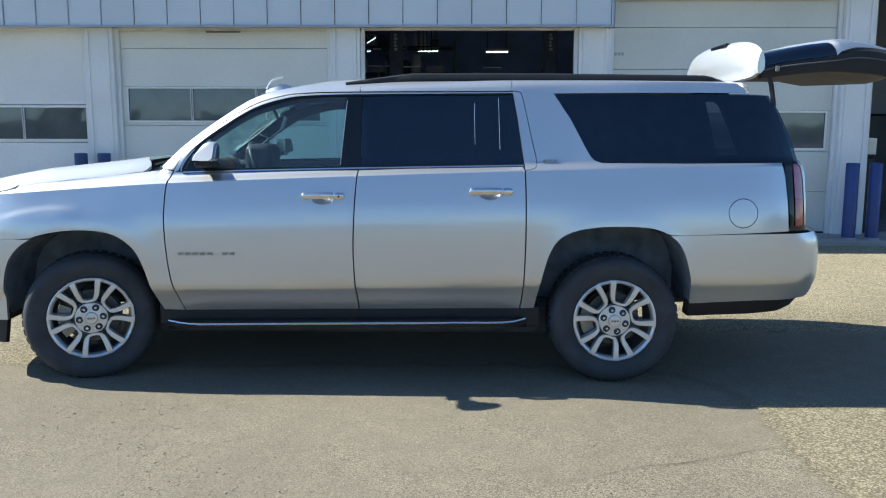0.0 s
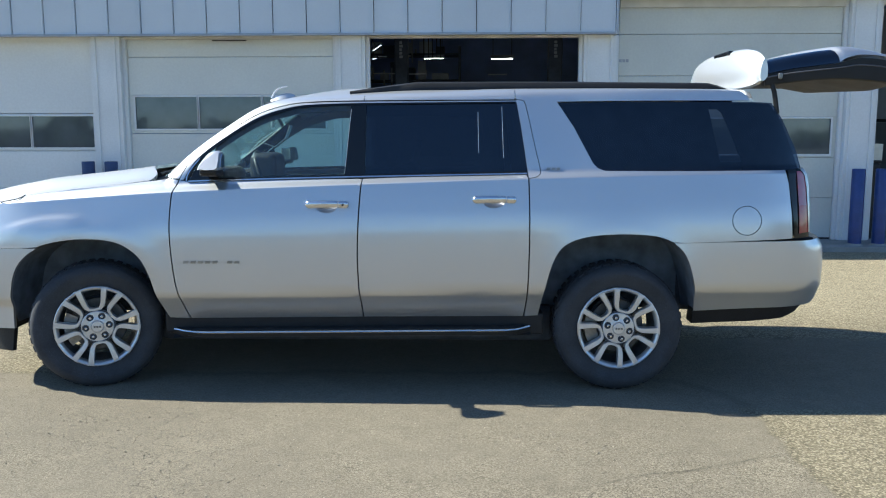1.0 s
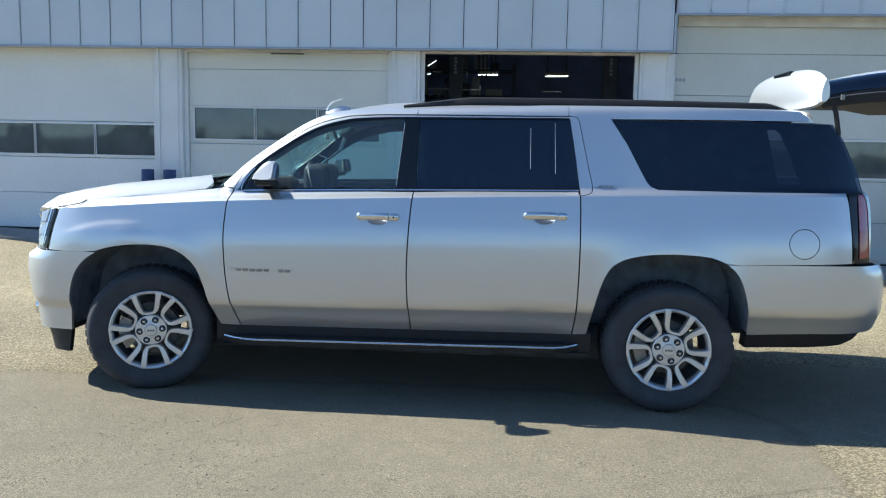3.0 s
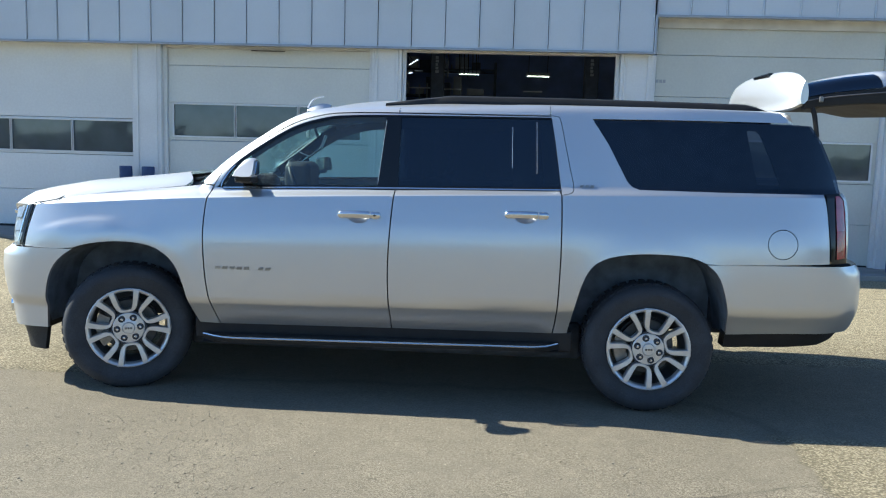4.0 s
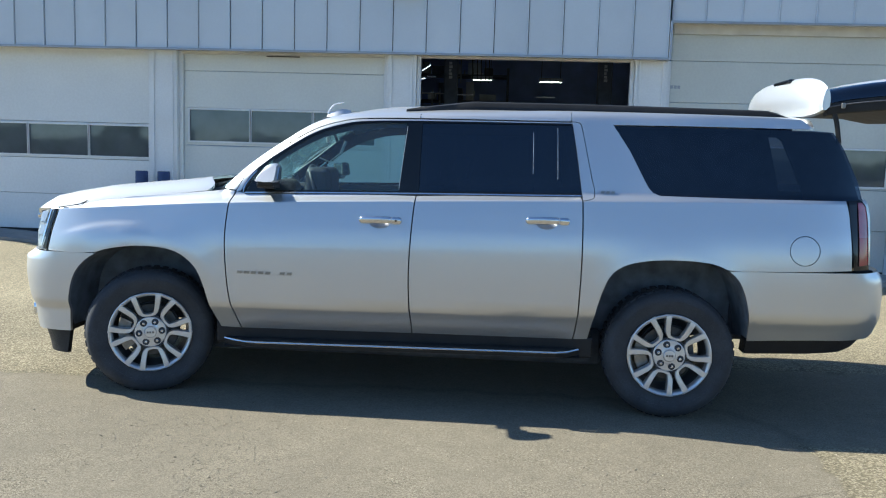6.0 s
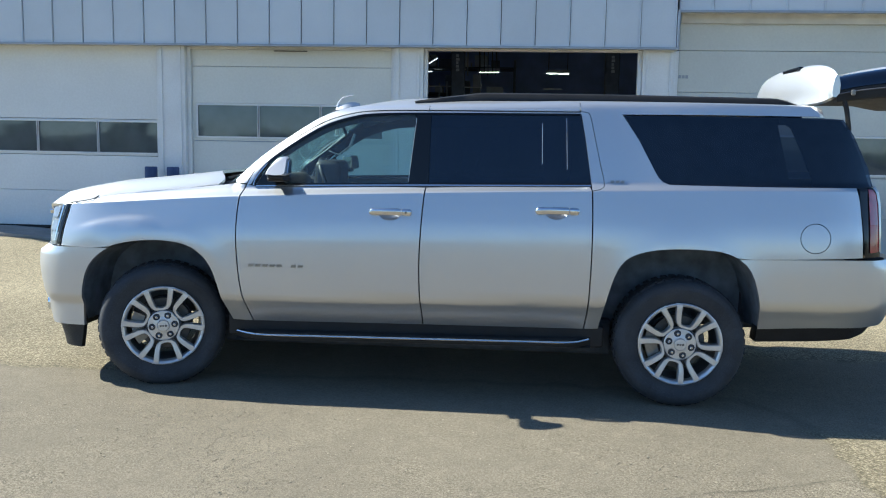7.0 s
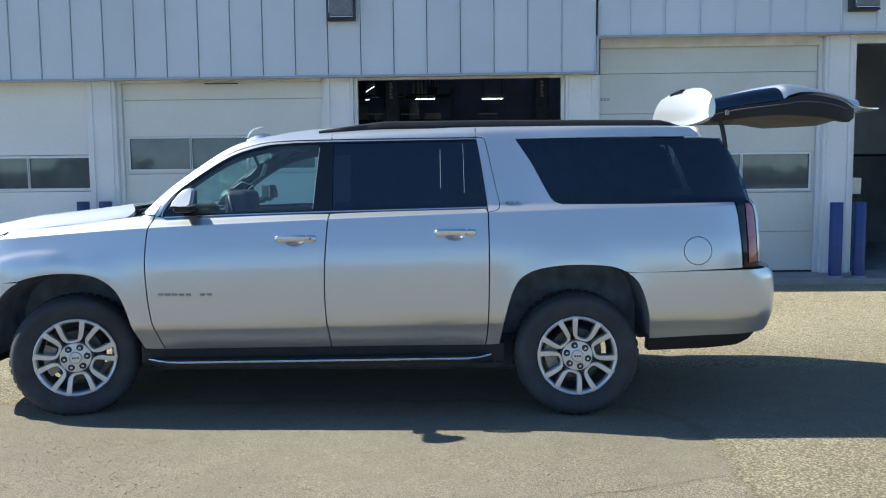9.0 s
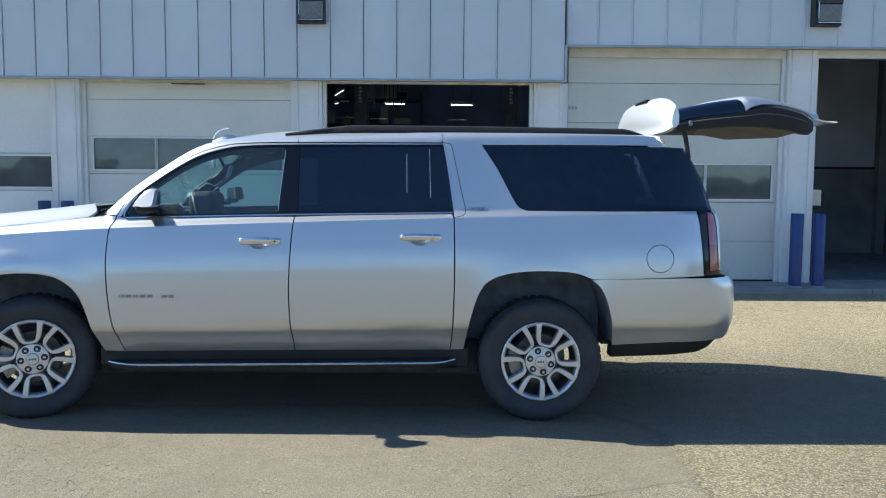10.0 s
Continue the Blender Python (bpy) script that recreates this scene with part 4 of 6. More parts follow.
def build_tailgate(car):
    """The raised tailgate: an outer skin turned up, dark trim turned down, and the spoiler that now faces forward."""
    top = smooth_curve((2.48, 2.56, 2.68, 2.907, 3.02, 3.16, 3.29, 3.414, 3.52), (2.025, 2.05, 2.077, 2.115, 2.124, 2.104, 2.069, 2.034, 2.02))
    rim = smooth_curve((2.48, 2.545, 2.664, 3.004, 3.06, 3.11, 3.19, 3.37, 3.455), (1.952, 1.969, 1.996, 2.043, 2.060, 2.069, 2.066, 2.026, 1.978))
    low = smooth_curve((2.48, 2.627, 2.987, 3.252, 3.418, 3.455), (1.900, 1.925, 1.953, 1.935, 1.904, 1.925))
    sag = smooth_curve((2.48, 2.75, 2.92, 3.10, 3.29, 3.42), (0.0, 0.006, 0.020, 0.045, 0.060, 0.010))
    gate = part("tailgate", box(bmesh.new(), (2.55, 0.30, 1.965), (3.38, 1.74, 2.010), 0.015), TRIM_DARK, car, "raised tailgate with dark inner trim")

    def edge(x):
        return 0.20 + 0.05 * max(0.0, (2.75 - x) / 0.25) ** 1.5 + 0.06 * max(0.0, (x - 3.3) / 0.2) ** 2

    def joint(w):
        # the glass ends in a bowed line that runs back towards both sides
        return 2.870 + 0.12 * abs(w) ** 2.5

    def skin(ends, step=0.0):
        def f(u, v):
            w = 2 * v - 1
            x0, x1 = ends(w)
            x = x0 + (x1 - x0) * u
            turn = max(0.0, (abs(w) - 0.86) / 0.14)
            z = top(x) + 0.02 * (1 - w * w) - (top(x) - rim(min(x, 3.455))) * turn ** 2.2
            z += step * ease((x - x0) / 0.03)
            return (x, MID + (MID - edge(x)) * (w if abs(w) < 0.86 else math.copysign(0.86 + 0.14 * math.sin(math.pi / 2 * turn), w)), z)
        return f
    loft("gate_glass", skin(lambda w: (2.52, joint(w) - 0.004)), 20, 56, GATE_GLASS, gate, "dark rear window mirroring the sky", flip=True, thick=0.006)
    loft("gate_panel", skin(lambda w: (joint(w), 3.50), 0.016), 44, 56, PAINT, gate, flip=True, thick=0.012)

    def trim(u, v):
        x = 2.50 + 0.92 * u
        w = 2 * v - 1
        b = min(1.0, (1 - abs(w)) / 0.42)
        return (x, MID + (MID - edge(x) - 0.035) * w, low(x) + 0.004 + 0.06 * v - sag(x) * ease(b))
    loft("gate_trim", trim, 24, 30, TAUPE, gate, "taupe inner trim panel", thick=0.012)
    for sy in (-1, 1):
        rings = []
        bm = bmesh.new()
        for i in range(31):
            x = 2.55 + 0.905 * i / 30
            y = MID + sy * (MID - edge(x))
            a, c = rim(x) - 0.004, low(x) + (0.06 if sy > 0 else -0.016)
            rings.append([bm.verts.new(q) for q in ((x, y - sy * 0.004, a), (x, y, a - 0.4 * (a - c)), (x, y - sy * 0.006, c + 0.006), (x, y - sy * 0.018, c), (x, y - sy * 0.07, c + 0.002), (x, y - sy * 0.06, a))])
        for r0, r1 in zip(rings, rings[1:]):
            for k in range(6):
                bm.faces.new((r0[k], r0[(k + 1) % 6], r1[(k + 1) % 6], r1[k]))
        bm.faces.new(rings[0])
        bm.faces.new(rings[-1])
        bmesh.ops.recalc_face_normals(bm, faces=bm.faces)
        part("gate_edge", bm, PLASTIC, gate, smooth=True)
        # rubber seal along the edge, and the latch bracket
        line = [(2.56 + 0.84 * k / 20, MID + sy * (MID - edge(2.56 + 0.84 * k / 20) + 0.003), 0.62 * rim(2.56 + 0.84 * k / 20) + 0.38 * low(2.56 + 0.84 * k / 20)) for k in range(21)]
        part("gate_seal", tube(bmesh.new(), line, 0.005, 6), TRIM_GREY, gate, smooth=True)
        boxed("latch_bracket", (2.616, MID + sy * 0.822 - 0.010, 1.940), (2.640, MID + sy * 0.822 + 0.010, 1.975), STEEL, gate, 0.006)
    # lower lip with its number-plate ledge
    def lip(u, v):
        w = 2 * v - 1
        b = 1 - abs(w) ** 4
        x = 3.43 + 0.39 * u * (0.75 + 0.25 * b)
        return (x, MID + (MID - 0.27 - 0.20 * u) * w, 2.020 - 0.024 * u + 0.008 * b - 0.012 * math.sin(math.pi * u))
    loft("gate_lip", lip, 8, 20, HANDLE, gate, "bright lower lip", flip=True, thick=0.007)
    # spoiler: once the roof's overhang, now a sunlit face turned to the front
    SEC = [(2.415, 1.885), (2.400, 1.94), (2.411, 2.02), (2.434, 2.09), (2.453, 2.128), (2.474, 2.142), (2.498, 2.122), (2.520, 2.078), (2.536, 2.02), (2.532, 1.93), (2.47, 1.882)]
    bm = bmesh.new()
    rings = []
    n = 56
    cx, cz = 2.49, 1.985
    for i in range(n + 1):
        w = math.sin(math.pi * (i / n - 0.5))
        y = MID + (0.795 if w < 0 else 0.79) * w
        # the far end falls away evenly, the near one is blunt
        e, p = ((-w - 0.42) / 0.58, 3.2) if w < 0 else ((w - 0.10) / 0.90, 1.9)
        k = math.sqrt(max(0.05, 1 - max(0.0, e) ** p))
        back = 0.055 * w * w
        rings.append([bm.verts.new((cx + back + (px - cx) * (0.15 + 0.85 * k), y, cz + (pz - cz) * (0.40 + 0.60 * k) + 0.016 * (1 - w * w))) for px, pz in SEC])
    m = len(SEC)
    for r0, r1 in zip(rings, rings[1:]):
        for k in range(m):
            bm.faces.new((r0[k], r0[(k + 1) % m], r1[(k + 1) % m], r1[k]))
    bm.faces.new(rings[0])
    bm.faces.new(rings[-1][::-1])
    bmesh.ops.recalc_face_normals(bm, faces=bm.faces)
    part("spoiler", bm, PAINT, gate, "sunlit silver roof spoiler", smooth=True, sharp=50)
    boxed("brake_light", (2.446, 0.66, 2.128), (2.486, 0.98, 2.156), BLACK_GLOSS, gate, 0.008)


def build_interior(car):
    # dashboard
    def dash(u, v):
        w = 2 * v - 1
        a = math.pi * (0.05 + 0.62 * u)
        return (-1.06 - 0.22 * math.cos(a) - 0.08 * (1 - w * w), MID + 0.86 * w, 1.12 + 0.20 * math.sin(a) + 0.015 * math.cos(6 * w))
    loft("dashboard", dash, 14, 20, TRIM_DARK, car, "black dashboard", flip=True, thick=0.02)
    boxed("instrument_hood", (-0.755, 0.46, 1.25), (-0.575, 0.80, 1.485), LEATHER, car, 0.05, seg=4)
    boxed("dashboard_end", (-0.925, 0.23, 1.18), (-0.75, 0.42, 1.405), TRIM_DARK, car, 0.055, seg=4)
    boxed("sensor_pod", (-0.712, MID - 0.075, 1.655), (-0.690, MID - 0.045, 1.712), PALE_TRIM, car, 0.006)
    boxed("centre_screen", (-0.96, 0.88, 1.12), (-0.92, 1.16, 1.33), BLACK_GLOSS, car, 0.01)
    # steering wheel
    wheel = part("steering_wheel", spin(bmesh.new(), [(0.19 + 0.015 * math.cos(a), 0.015 * math.sin(a)) for a in [2 * math.pi * k / 8 for k in range(8)]], 32, closed=True), LEATHER, car, "black steering wheel with bright trim", smooth=True, sharp=80)
    wheel.matrix_local = pose(-0.655, 0.60, 1.312, 0, 0, 90) @ pose(0, 0, 0, -24, 0, 0)
    hub = part("wheel_hub", box(bmesh.new(), (-0.075, -0.02, -0.07), (0.075, 0.03, 0.06), 0.02), LEATHER, wheel)
    bm = box(bmesh.new(), (-0.185, -0.006, -0.022), (0.185, 0.012, 0.018), 0.006)
    box(bm, (-0.02, -0.006, -0.185), (0.02, 0.012, 0.0), 0.006)
    part("wheel_spoke", bm, CLEAR_LENS, wheel)
    # inner mirror
    outline = [(-0.748, 1.545), (-0.676, 1.520), (-0.600, 1.580), (-0.563, 1.672), (-0.588, 1.684), (-0.662, 1.600)]
    bm = bmesh.new()
    front = [bm.verts.new((x, MID - 0.12, z)) for x, z in outline]
    back = [bm.verts.new((x - 0.03, MID + 0.12, z)) for x, z in outline]
    bm.faces.new(front)
    bm.faces.new(back[::-1])
    for k in range(6):
        bm.faces.new((front[k], back[k], back[(k + 1) % 6], front[(k + 1) % 6]))
    bmesh.ops.recalc_face_normals(bm, faces=bm.faces)
    rv = part("rear_view_mirror", bm, BLACK_GLOSS, car)
    # pale bar added as the highlight along the mirror's lower edge
    part("mirror_rim", tube(bmesh.new(), [(x, MID - 0.122, z) for x, z in outline[:4]], 0.0045, 8), HEADLINER, rv, "pale mirror rim", smooth=True)
    part("mirror_stem", tube(bmesh.new(), [(-0.64, MID, 1.66), (-0.70, MID, 1.80)], 0.012, 8), PLASTIC, car)
    for y in (0.42, 1.24):
        boxed("sun_visor", (-0.62, y, 1.79), (-0.42, y + 0.38, 1.815), TRIM_GREY, car, 0.008)
    # pale bars added for the pillars' sunlit edges, the far one seen through glass
    for s in ((lambda y: y), (lambda y: 2 * MID - y)):
        part("pillar_trim", tube(bmesh.new(), [(-1.17, s(0.29), 1.395), (-0.95, s(0.32), 1.550), (-0.765, s(0.342), 1.692)], 0.0045, 8), PALE_TRIM, car, "pale windscreen pillar trim", smooth=True)
    # seats
    def seat(x, y, w):
        bm = bmesh.new()
        box(bm, (x - 0.26, y - w / 2, 0.68), (x + 0.26, y + w / 2, 0.86), 0.06, 3)
        st = part("seat_cushion", bm, LEATHER, car, smooth=True, sharp=50)
        bm = box(bmesh.new(), (-0.07, -w / 2, 0.0), (0.07, w / 2, 0.62), 0.055, 3)
        b = part("seat_back", bm, LEATHER, car, smooth=True, sharp=50)
        b.matrix_local = pose(x + 0.27, y, 0.80, 0, 14, 0)
        bm = box(bmesh.new(), (-0.045, -0.13, 0.64), (0.05, 0.13, 0.80), 0.04, 3)
        box(bm, (-0.006, -0.07, 0.58), (0.006, -0.055, 0.68))
        box(bm, (-0.006, 0.055, 0.58), (0.006, 0.07, 0.68))
        h = part("head_restraint", bm, LEATHER, b, smooth=True, sharp=50)
    seat(-0.15, 0.56, 0.52)
    seat(-0.15, 1.48, 0.52)
    seat(0.85, 0.56, 0.52)
    seat(0.85, 1.48, 0.52)
    seat(1.75, 1.02, 0.50)


def build_wheel(car, hx, y, turn, far, phase):
    """A six-lug alloy wheel with six U-shaped spokes, in an all-terrain tyre; its outer face points to -y."""
    base = part("wheel", spin(bmesh.new(), [(0.238, 0.02), (0.235, 0.10), (0.215, 0.14), (0.215, 0.20)], 64), ALLOY_DARK, car, "silver alloy wheel with six U-shaped spokes", smooth=True)
    # tyre
    R = 0.402
    prof = [(0.252, 0.030), (0.262, 0.018), (0.275, 0.016), (0.300, 0.004), (0.335, -0.006), (0.362, -0.004), (0.378, 0.008), (0.384, 0.014), (R - 0.008, 0.030), (R - 0.002, 0.060), (R, 0.13), (R - 0.002, 0.20), (R - 0.010, 0.235), (0.37, 0.255), (0.30, 0.262), (0.252, 0.24)]
    tyre = part("tyre", spin(bmesh.new(), prof, 96), RUBBER, base, "black all-terrain tyre", smooth=True, sharp=40)
    bm = bmesh.new()
    n = 44
    for k in range(n):
        a0 = 2 * math.pi * k / n
        for y0, y1, r0, r1, wd, off in ((0.032, 0.080, 0.390, R + 0.004, 0.66, 0.0), (0.088, 0.165, R - 0.012, R + 0.004, 0.7, 0.4), (0.175, 0.245, 0.385, R + 0.004, 0.62, 0.2)):
            a, b = a0 + off * 2 * math.pi / n, a0 + (off + wd) * 2 * math.pi / n
            lip = 0.010 if y0 < 0.05 else 0.0
            vs = [bm.verts.new((r * math.cos(q), yy, r * math.sin(q))) for r, yy in ((r0, y0 + lip * 0.4), (r1 - lip, y0 + lip), (r1, y0 + 0.02), (r1, y1), (r0, y1)) for q in (a, b)]
            for i in range(4):
                bm.faces.new((vs[2 * i], vs[2 * i + 1], vs[2 * i + 3], vs[2 * i + 2]))
            bm.faces.new([vs[2 * i] for i in range(5)])
            bm.faces.new([vs[2 * i + 1] for i in range(5)][::-1])
    bmesh.ops.recalc_face_normals(bm, faces=bm.faces)
    tread = part("tread", bm, DUSTY, base, "dusty tread blocks")
    tread["kind"] = "stuff"
    # a raised ring of bars on the sidewall, where the lettering is
    bm = bmesh.new()
    for k in range(60):
        if k % 15 in (0, 1, 2, 3):
            continue
        a, b = 2 * math.pi * k / 60, 2 * math.pi * (k + 0.6) / 60
        vs = [bm.verts.new((r * math.cos(q), yy, r * math.sin(q))) for r, yy in ((0.318, -0.0005), (0.318, -0.004), (0.342, -0.009), (0.342, -0.004)) for q in (a, b)]
        for i in range(3):
            bm.faces.new((vs[2 * i], vs[2 * i + 1], vs[2 * i + 3], vs[2 * i + 2]))
    bmesh.ops.recalc_face_normals(bm, faces=bm.faces)
    part("sidewall_ribbing", bm, RUBBER, base)["kind"] = "stuff"
    # rim lip
    part("rim", spin(bmesh.new(), [(0.232, 0.05), (0.236, 0.012), (0.242, 0.004), (0.252, 0.000), (0.2585, 0.004), (0.2585, 0.022), (0.250, 0.03)], 72), ALLOY, base, "bright rim lip", smooth=True, sharp=50)
    # six spokes, each bent to a U that opens to the rim
    U = [(0.246, 0.0790, 0.027, 0.003), (0.236, 0.0765, 0.0212, 0.001), (0.222, 0.0735, 0.0188, 0.000), (0.182, 0.0645, 0.0174, 0.002), (0.150, 0.0560, 0.0166, 0.006), (0.129, 0.0475, 0.0150, 0.009), (0.113, 0.0345, 0.0118, 0.011), (0.1085, 0.0120, 0.0096, 0.012)]
    U = [(r, -t, h, q) for r, t, h, q in U] + U[::-1]
    for k in range(6):
        a = 2 * math.pi * (k + 0.5) / 6 + phase
        er, et = Vector((math.cos(a), 0, math.sin(a))), Vector((-math.sin(a), 0, math.cos(a)))
        bm = bmesh.new()
        rows = []
        for i, (r, t, half, yy) in enumerate(U):
            p0, p1 = U[max(0, i - 1)], U[min(len(U) - 1, i + 1)]
            d = Vector((p1[0] - p0[0], p1[1] - p0[1])).normalized()
            c = er * r + et * t
            side = er * (-d.y) + et * d.x
            rows.append([bm.verts.new(c + side * w + Vector((0, q, 0))) for w, q in ((-half, yy + 0.050), (-half, yy + 0.006), (-half + 0.0035, yy), (half - 0.0035, yy), (half, yy + 0.006), (half, yy + 0.050))])
        for r0, r1 in zip(rows, rows[1:]):
            for j in range(6):
                bm.faces.new((r0[j], r0[(j + 1) % 6], r1[(j + 1) % 6], r1[j]))
        bm.faces.new(rows[0])
        bm.faces.new(rows[-1][::-1])
        bmesh.ops.recalc_face_normals(bm, faces=bm.faces)
        part("spoke", bm, ALLOY, base)
    part("hub", spin(bmesh.new(), [(0.0, 0.004), (0.045, 0.004), (0.060, 0.008), (0.094, 0.010), (0.0985, 0.014), (0.0985, 0.05)], 48), ALLOY, base, smooth=True, sharp=6)
    part("hub_groove", spin(bmesh.new(), [(0.0965, 0.020), (0.110, 0.020), (0.110, 0.06)], 48), LINER, base)
    part("centre_cap", spin(bmesh.new(), [(0.0, -0.006), (0.034, -0.004), (0.040, 0.002), (0.041, 0.01)], 32), ALLOY, base, "silver centre cap", smooth=True, sharp=40)
    for i, w in enumerate((-0.016, 0.0, 0.016)):
        boxed("badge_bar", (w - 0.006, -0.0085, -0.006), (w + 0.006, -0.0045, 0.006), ALLOY_DARK, base, 0.001)
    for k in range(6):
        a = 2 * math.pi * k / 6 + phase
        c = (0.0698 * math.cos(a), 0.0, 0.0698 * math.sin(a))
        part("lug_recess", spin(bmesh.new(), [(0.0, 0.0065), (0.0165, 0.0065), (0.019, 0.003), (0.0225, 0.0095)], 18, c), LINER, base)
        part("lug_nut", spin(bmesh.new(), [(0.0, -0.008), (0.006, -0.008), (0.0095, -0.003), (0.0105, 0.012)], 6, c), CHROME, base, "grey lug nut")
    # brake, with the dark plate behind it
    part("back_plate", spin(bmesh.new(), [(0.0, 0.150), (0.178, 0.150), (0.178, 0.165), (0.0, 0.165)], 40), LINER, base)
    part("brake_disc", spin(bmesh.new(), [(0.08, 0.10), (0.168, 0.10), (0.168, 0.125), (0.08, 0.125)], 48), BRAKE, base)
    bm = bmesh.new()
    rows = []
    for i in range(9):
        a = math.pi * (0.86 + 0.045 * i)
        rows.append([bm.verts.new((r * math.cos(a), yy, r * math.sin(a))) for r, yy in ((0.13, 0.075), (0.205, 0.075), (0.205, 0.15), (0.13, 0.15))])
    for r0, r1 in zip(rows, rows[1:]):
        for j in range(4):
            bm.faces.new((r0[j], r0[(j + 1) % 4], r1[(j + 1) % 4], r1[j]))
    bm.faces.new(rows[0])
    bm.faces.new(rows[-1][::-1])
    bmesh.ops.recalc_face_normals(bm, faces=bm.faces)
    part("brake_caliper", bm, STEEL, base)
    base.matrix_local = pose(hx, y, 0.396, 0, 0, 180 if far else 0)
    if turn:
        base.matrix_local = pose(hx, y, 0.396, 0, 0, -turn + (180 if far else 0))


# ---------------- ground ----------------
def ground_z(x, y):
    """The lot rises a little towards the far end of the workshop, and dips behind the car."""
    dip = 0.045 * ease((x - 1.3) / 1.1) * ease((1.5 - y) / 1.5) * ease((9.0 - x) / 3.0) * ease((y + 6.0) / 3.0)
    return 0.20 * ease((-x - 3.6) / 3.4) * ease((y - 2.0) / 4.5) - dip


def asphalt_material():
    m = bpy.data.materials.new("worn_asphalt")
    m.use_nodes = True
    n, l = m.node_tree.nodes, m.node_tree.links
    b = n["Principled BSDF"]
    b.inputs["Roughness"].default_value = 0.9
    b.inputs["Specular IOR Level"].default_value = 0.25
    tc = n.new("ShaderNodeTexCoord")

    def tex(kind, scale, detail=3.0, out="Fac"):
        t = n.new(kind)
        t.inputs["Scale"].default_value = scale
        if kind == "ShaderNodeTexNoise":
            t.inputs["Detail"].default_value = detail
        l.new(tc.outputs["Object"], t.inputs["Vector"])
        return t.outputs[out]

    def math_node(op, a, c=None, d=None):
        q = n.new("ShaderNodeMath")
        q.operation = op
        for i, v in enumerate((a, c, d)):
            if v is None:
                continue
            if isinstance(v, (int, float)):
                q.inputs[i].default_value = v
            else:
                l.new(v, q.inputs[i])
        return q.outputs[0]

    def ramp(v, lo, hi, a=0.0, c=1.0):
        r = n.new("ShaderNodeMapRange")
        r.inputs["From Min"].default_value, r.inputs["From Max"].default_value = lo, hi
        r.inputs["To Min"].default_value, r.inputs["To Max"].default_value = a, c
        l.new(v, r.inputs["Value"])
        return r.outputs[0]

    def mix(f, a, c):
        x = n.new("ShaderNodeMix")
        x.data_type = "RGBA"
        l.new(f, x.inputs["Factor"])
        for s, v in ((x.inputs[6], a), (x.inputs[7], c)):
            if isinstance(v, tuple):
                s.default_value = (*v, 1)
            else:
                l.new(v, s)
        return x.outputs[2]
    sep = n.new("ShaderNodeSeparateXYZ")
    l.new(tc.outputs["Object"], sep.inputs[0])
    wob = ramp(tex("ShaderNodeTexNoise", 3.0, 5.0), 0.3, 0.7, -0.05, 0.05)
    wob2 = ramp(tex("ShaderNodeTexNoise", 0.9, 3.0), 0.3, 0.7, -0.06, 0.06)
    # newer patch with a rounded end: a box drawn out to a rounded outline
    dx = math_node("MAXIMUM", math_node("SUBTRACT", math_node("ABSOLUTE", math_node("ADD", sep.outputs["X"], 3.0)), 4.85), 0.0)
    dy = math_node("MAXIMUM", math_node("SUBTRACT", math_node("ABSOLUTE", math_node("ADD", sep.outputs["Y"], 2.2)), 2.07), 0.0)
    dist = math_node("SQRT", math_node("ADD", math_node("MULTIPLY", dx, dx), math_node("MULTIPLY", dy, dy)))
    dist = math_node("ADD", math_node("ADD", dist, wob), wob2)
    patch = ramp(dist, 0.50, 0.53, 1.0, 0.0)
    # smooth, slightly darker asphalt put where the car's shadow falls, to deepen it
    ex = math_node("SUBTRACT", math_node("ABSOLUTE", math_node("SUBTRACT", sep.outputs["X"], 1.75)), 3.75)
    ey = math_node("SUBTRACT", math_node("ABSOLUTE", math_node("SUBTRACT", sep.outputs["Y"], 0.60)), 0.80)
    shadow_ground = ramp(math_node("ADD", math_node("MAXIMUM", ex, ey), wob), -0.06, 0.06, 1.0, 0.0)
    patch = math_node("MAXIMUM", patch, shadow_ground)
    rim = math_node("MULTIPLY", ramp(dist, 0.46, 0.52), ramp(dist, 0.55, 0.60, 1.0, 0.0))
    stones = tex("ShaderNodeTexVoronoi", 84.0, out="Color")
    gaps = ramp(tex("ShaderNodeTexVoronoi", 84.0, out="Distance"), 0.36, 0.75, 1.0, 0.25)
    sv = n.new("ShaderNodeSeparateColor")
    l.new(stones, sv.inputs[0])
    grain = ramp(sv.outputs[0], 0.0, 1.0)
    stones2 = tex("ShaderNodeTexVoronoi", 165.0, out="Color")
    sv2 = n.new("ShaderNodeSeparateColor")
    l.new(stones2, sv2.inputs[0])
    grain2 = ramp(sv2.outputs[0], 0.0, 1.0)
    fine = ramp(tex("ShaderNodeTexNoise", 260.0, 2.0), 0.25, 0.75)
    mid = ramp(tex("ShaderNodeTexNoise", 7.0, 6.0), 0.3, 0.7)
    big = ramp(tex("ShaderNodeTexNoise", 0.55, 4.0), 0.3, 0.7)
    coarse = mix(grain, (0.135, 0.115, 0.073), (0.435, 0.376, 0.252))
    coarse = mix(gaps, (0.100, 0.084, 0.054), coarse)
    coarse = mix(math_node("MULTIPLY", fine, 0.2), coarse, (0.25, 0.215, 0.145))
    smooth_c = mix(grain2, (0.140, 0.121, 0.087), (0.272, 0.236, 0.174))
    smooth_c = mix(math_node("MULTIPLY", fine, 0.5), smooth_c, (0.208, 0.181, 0.132))
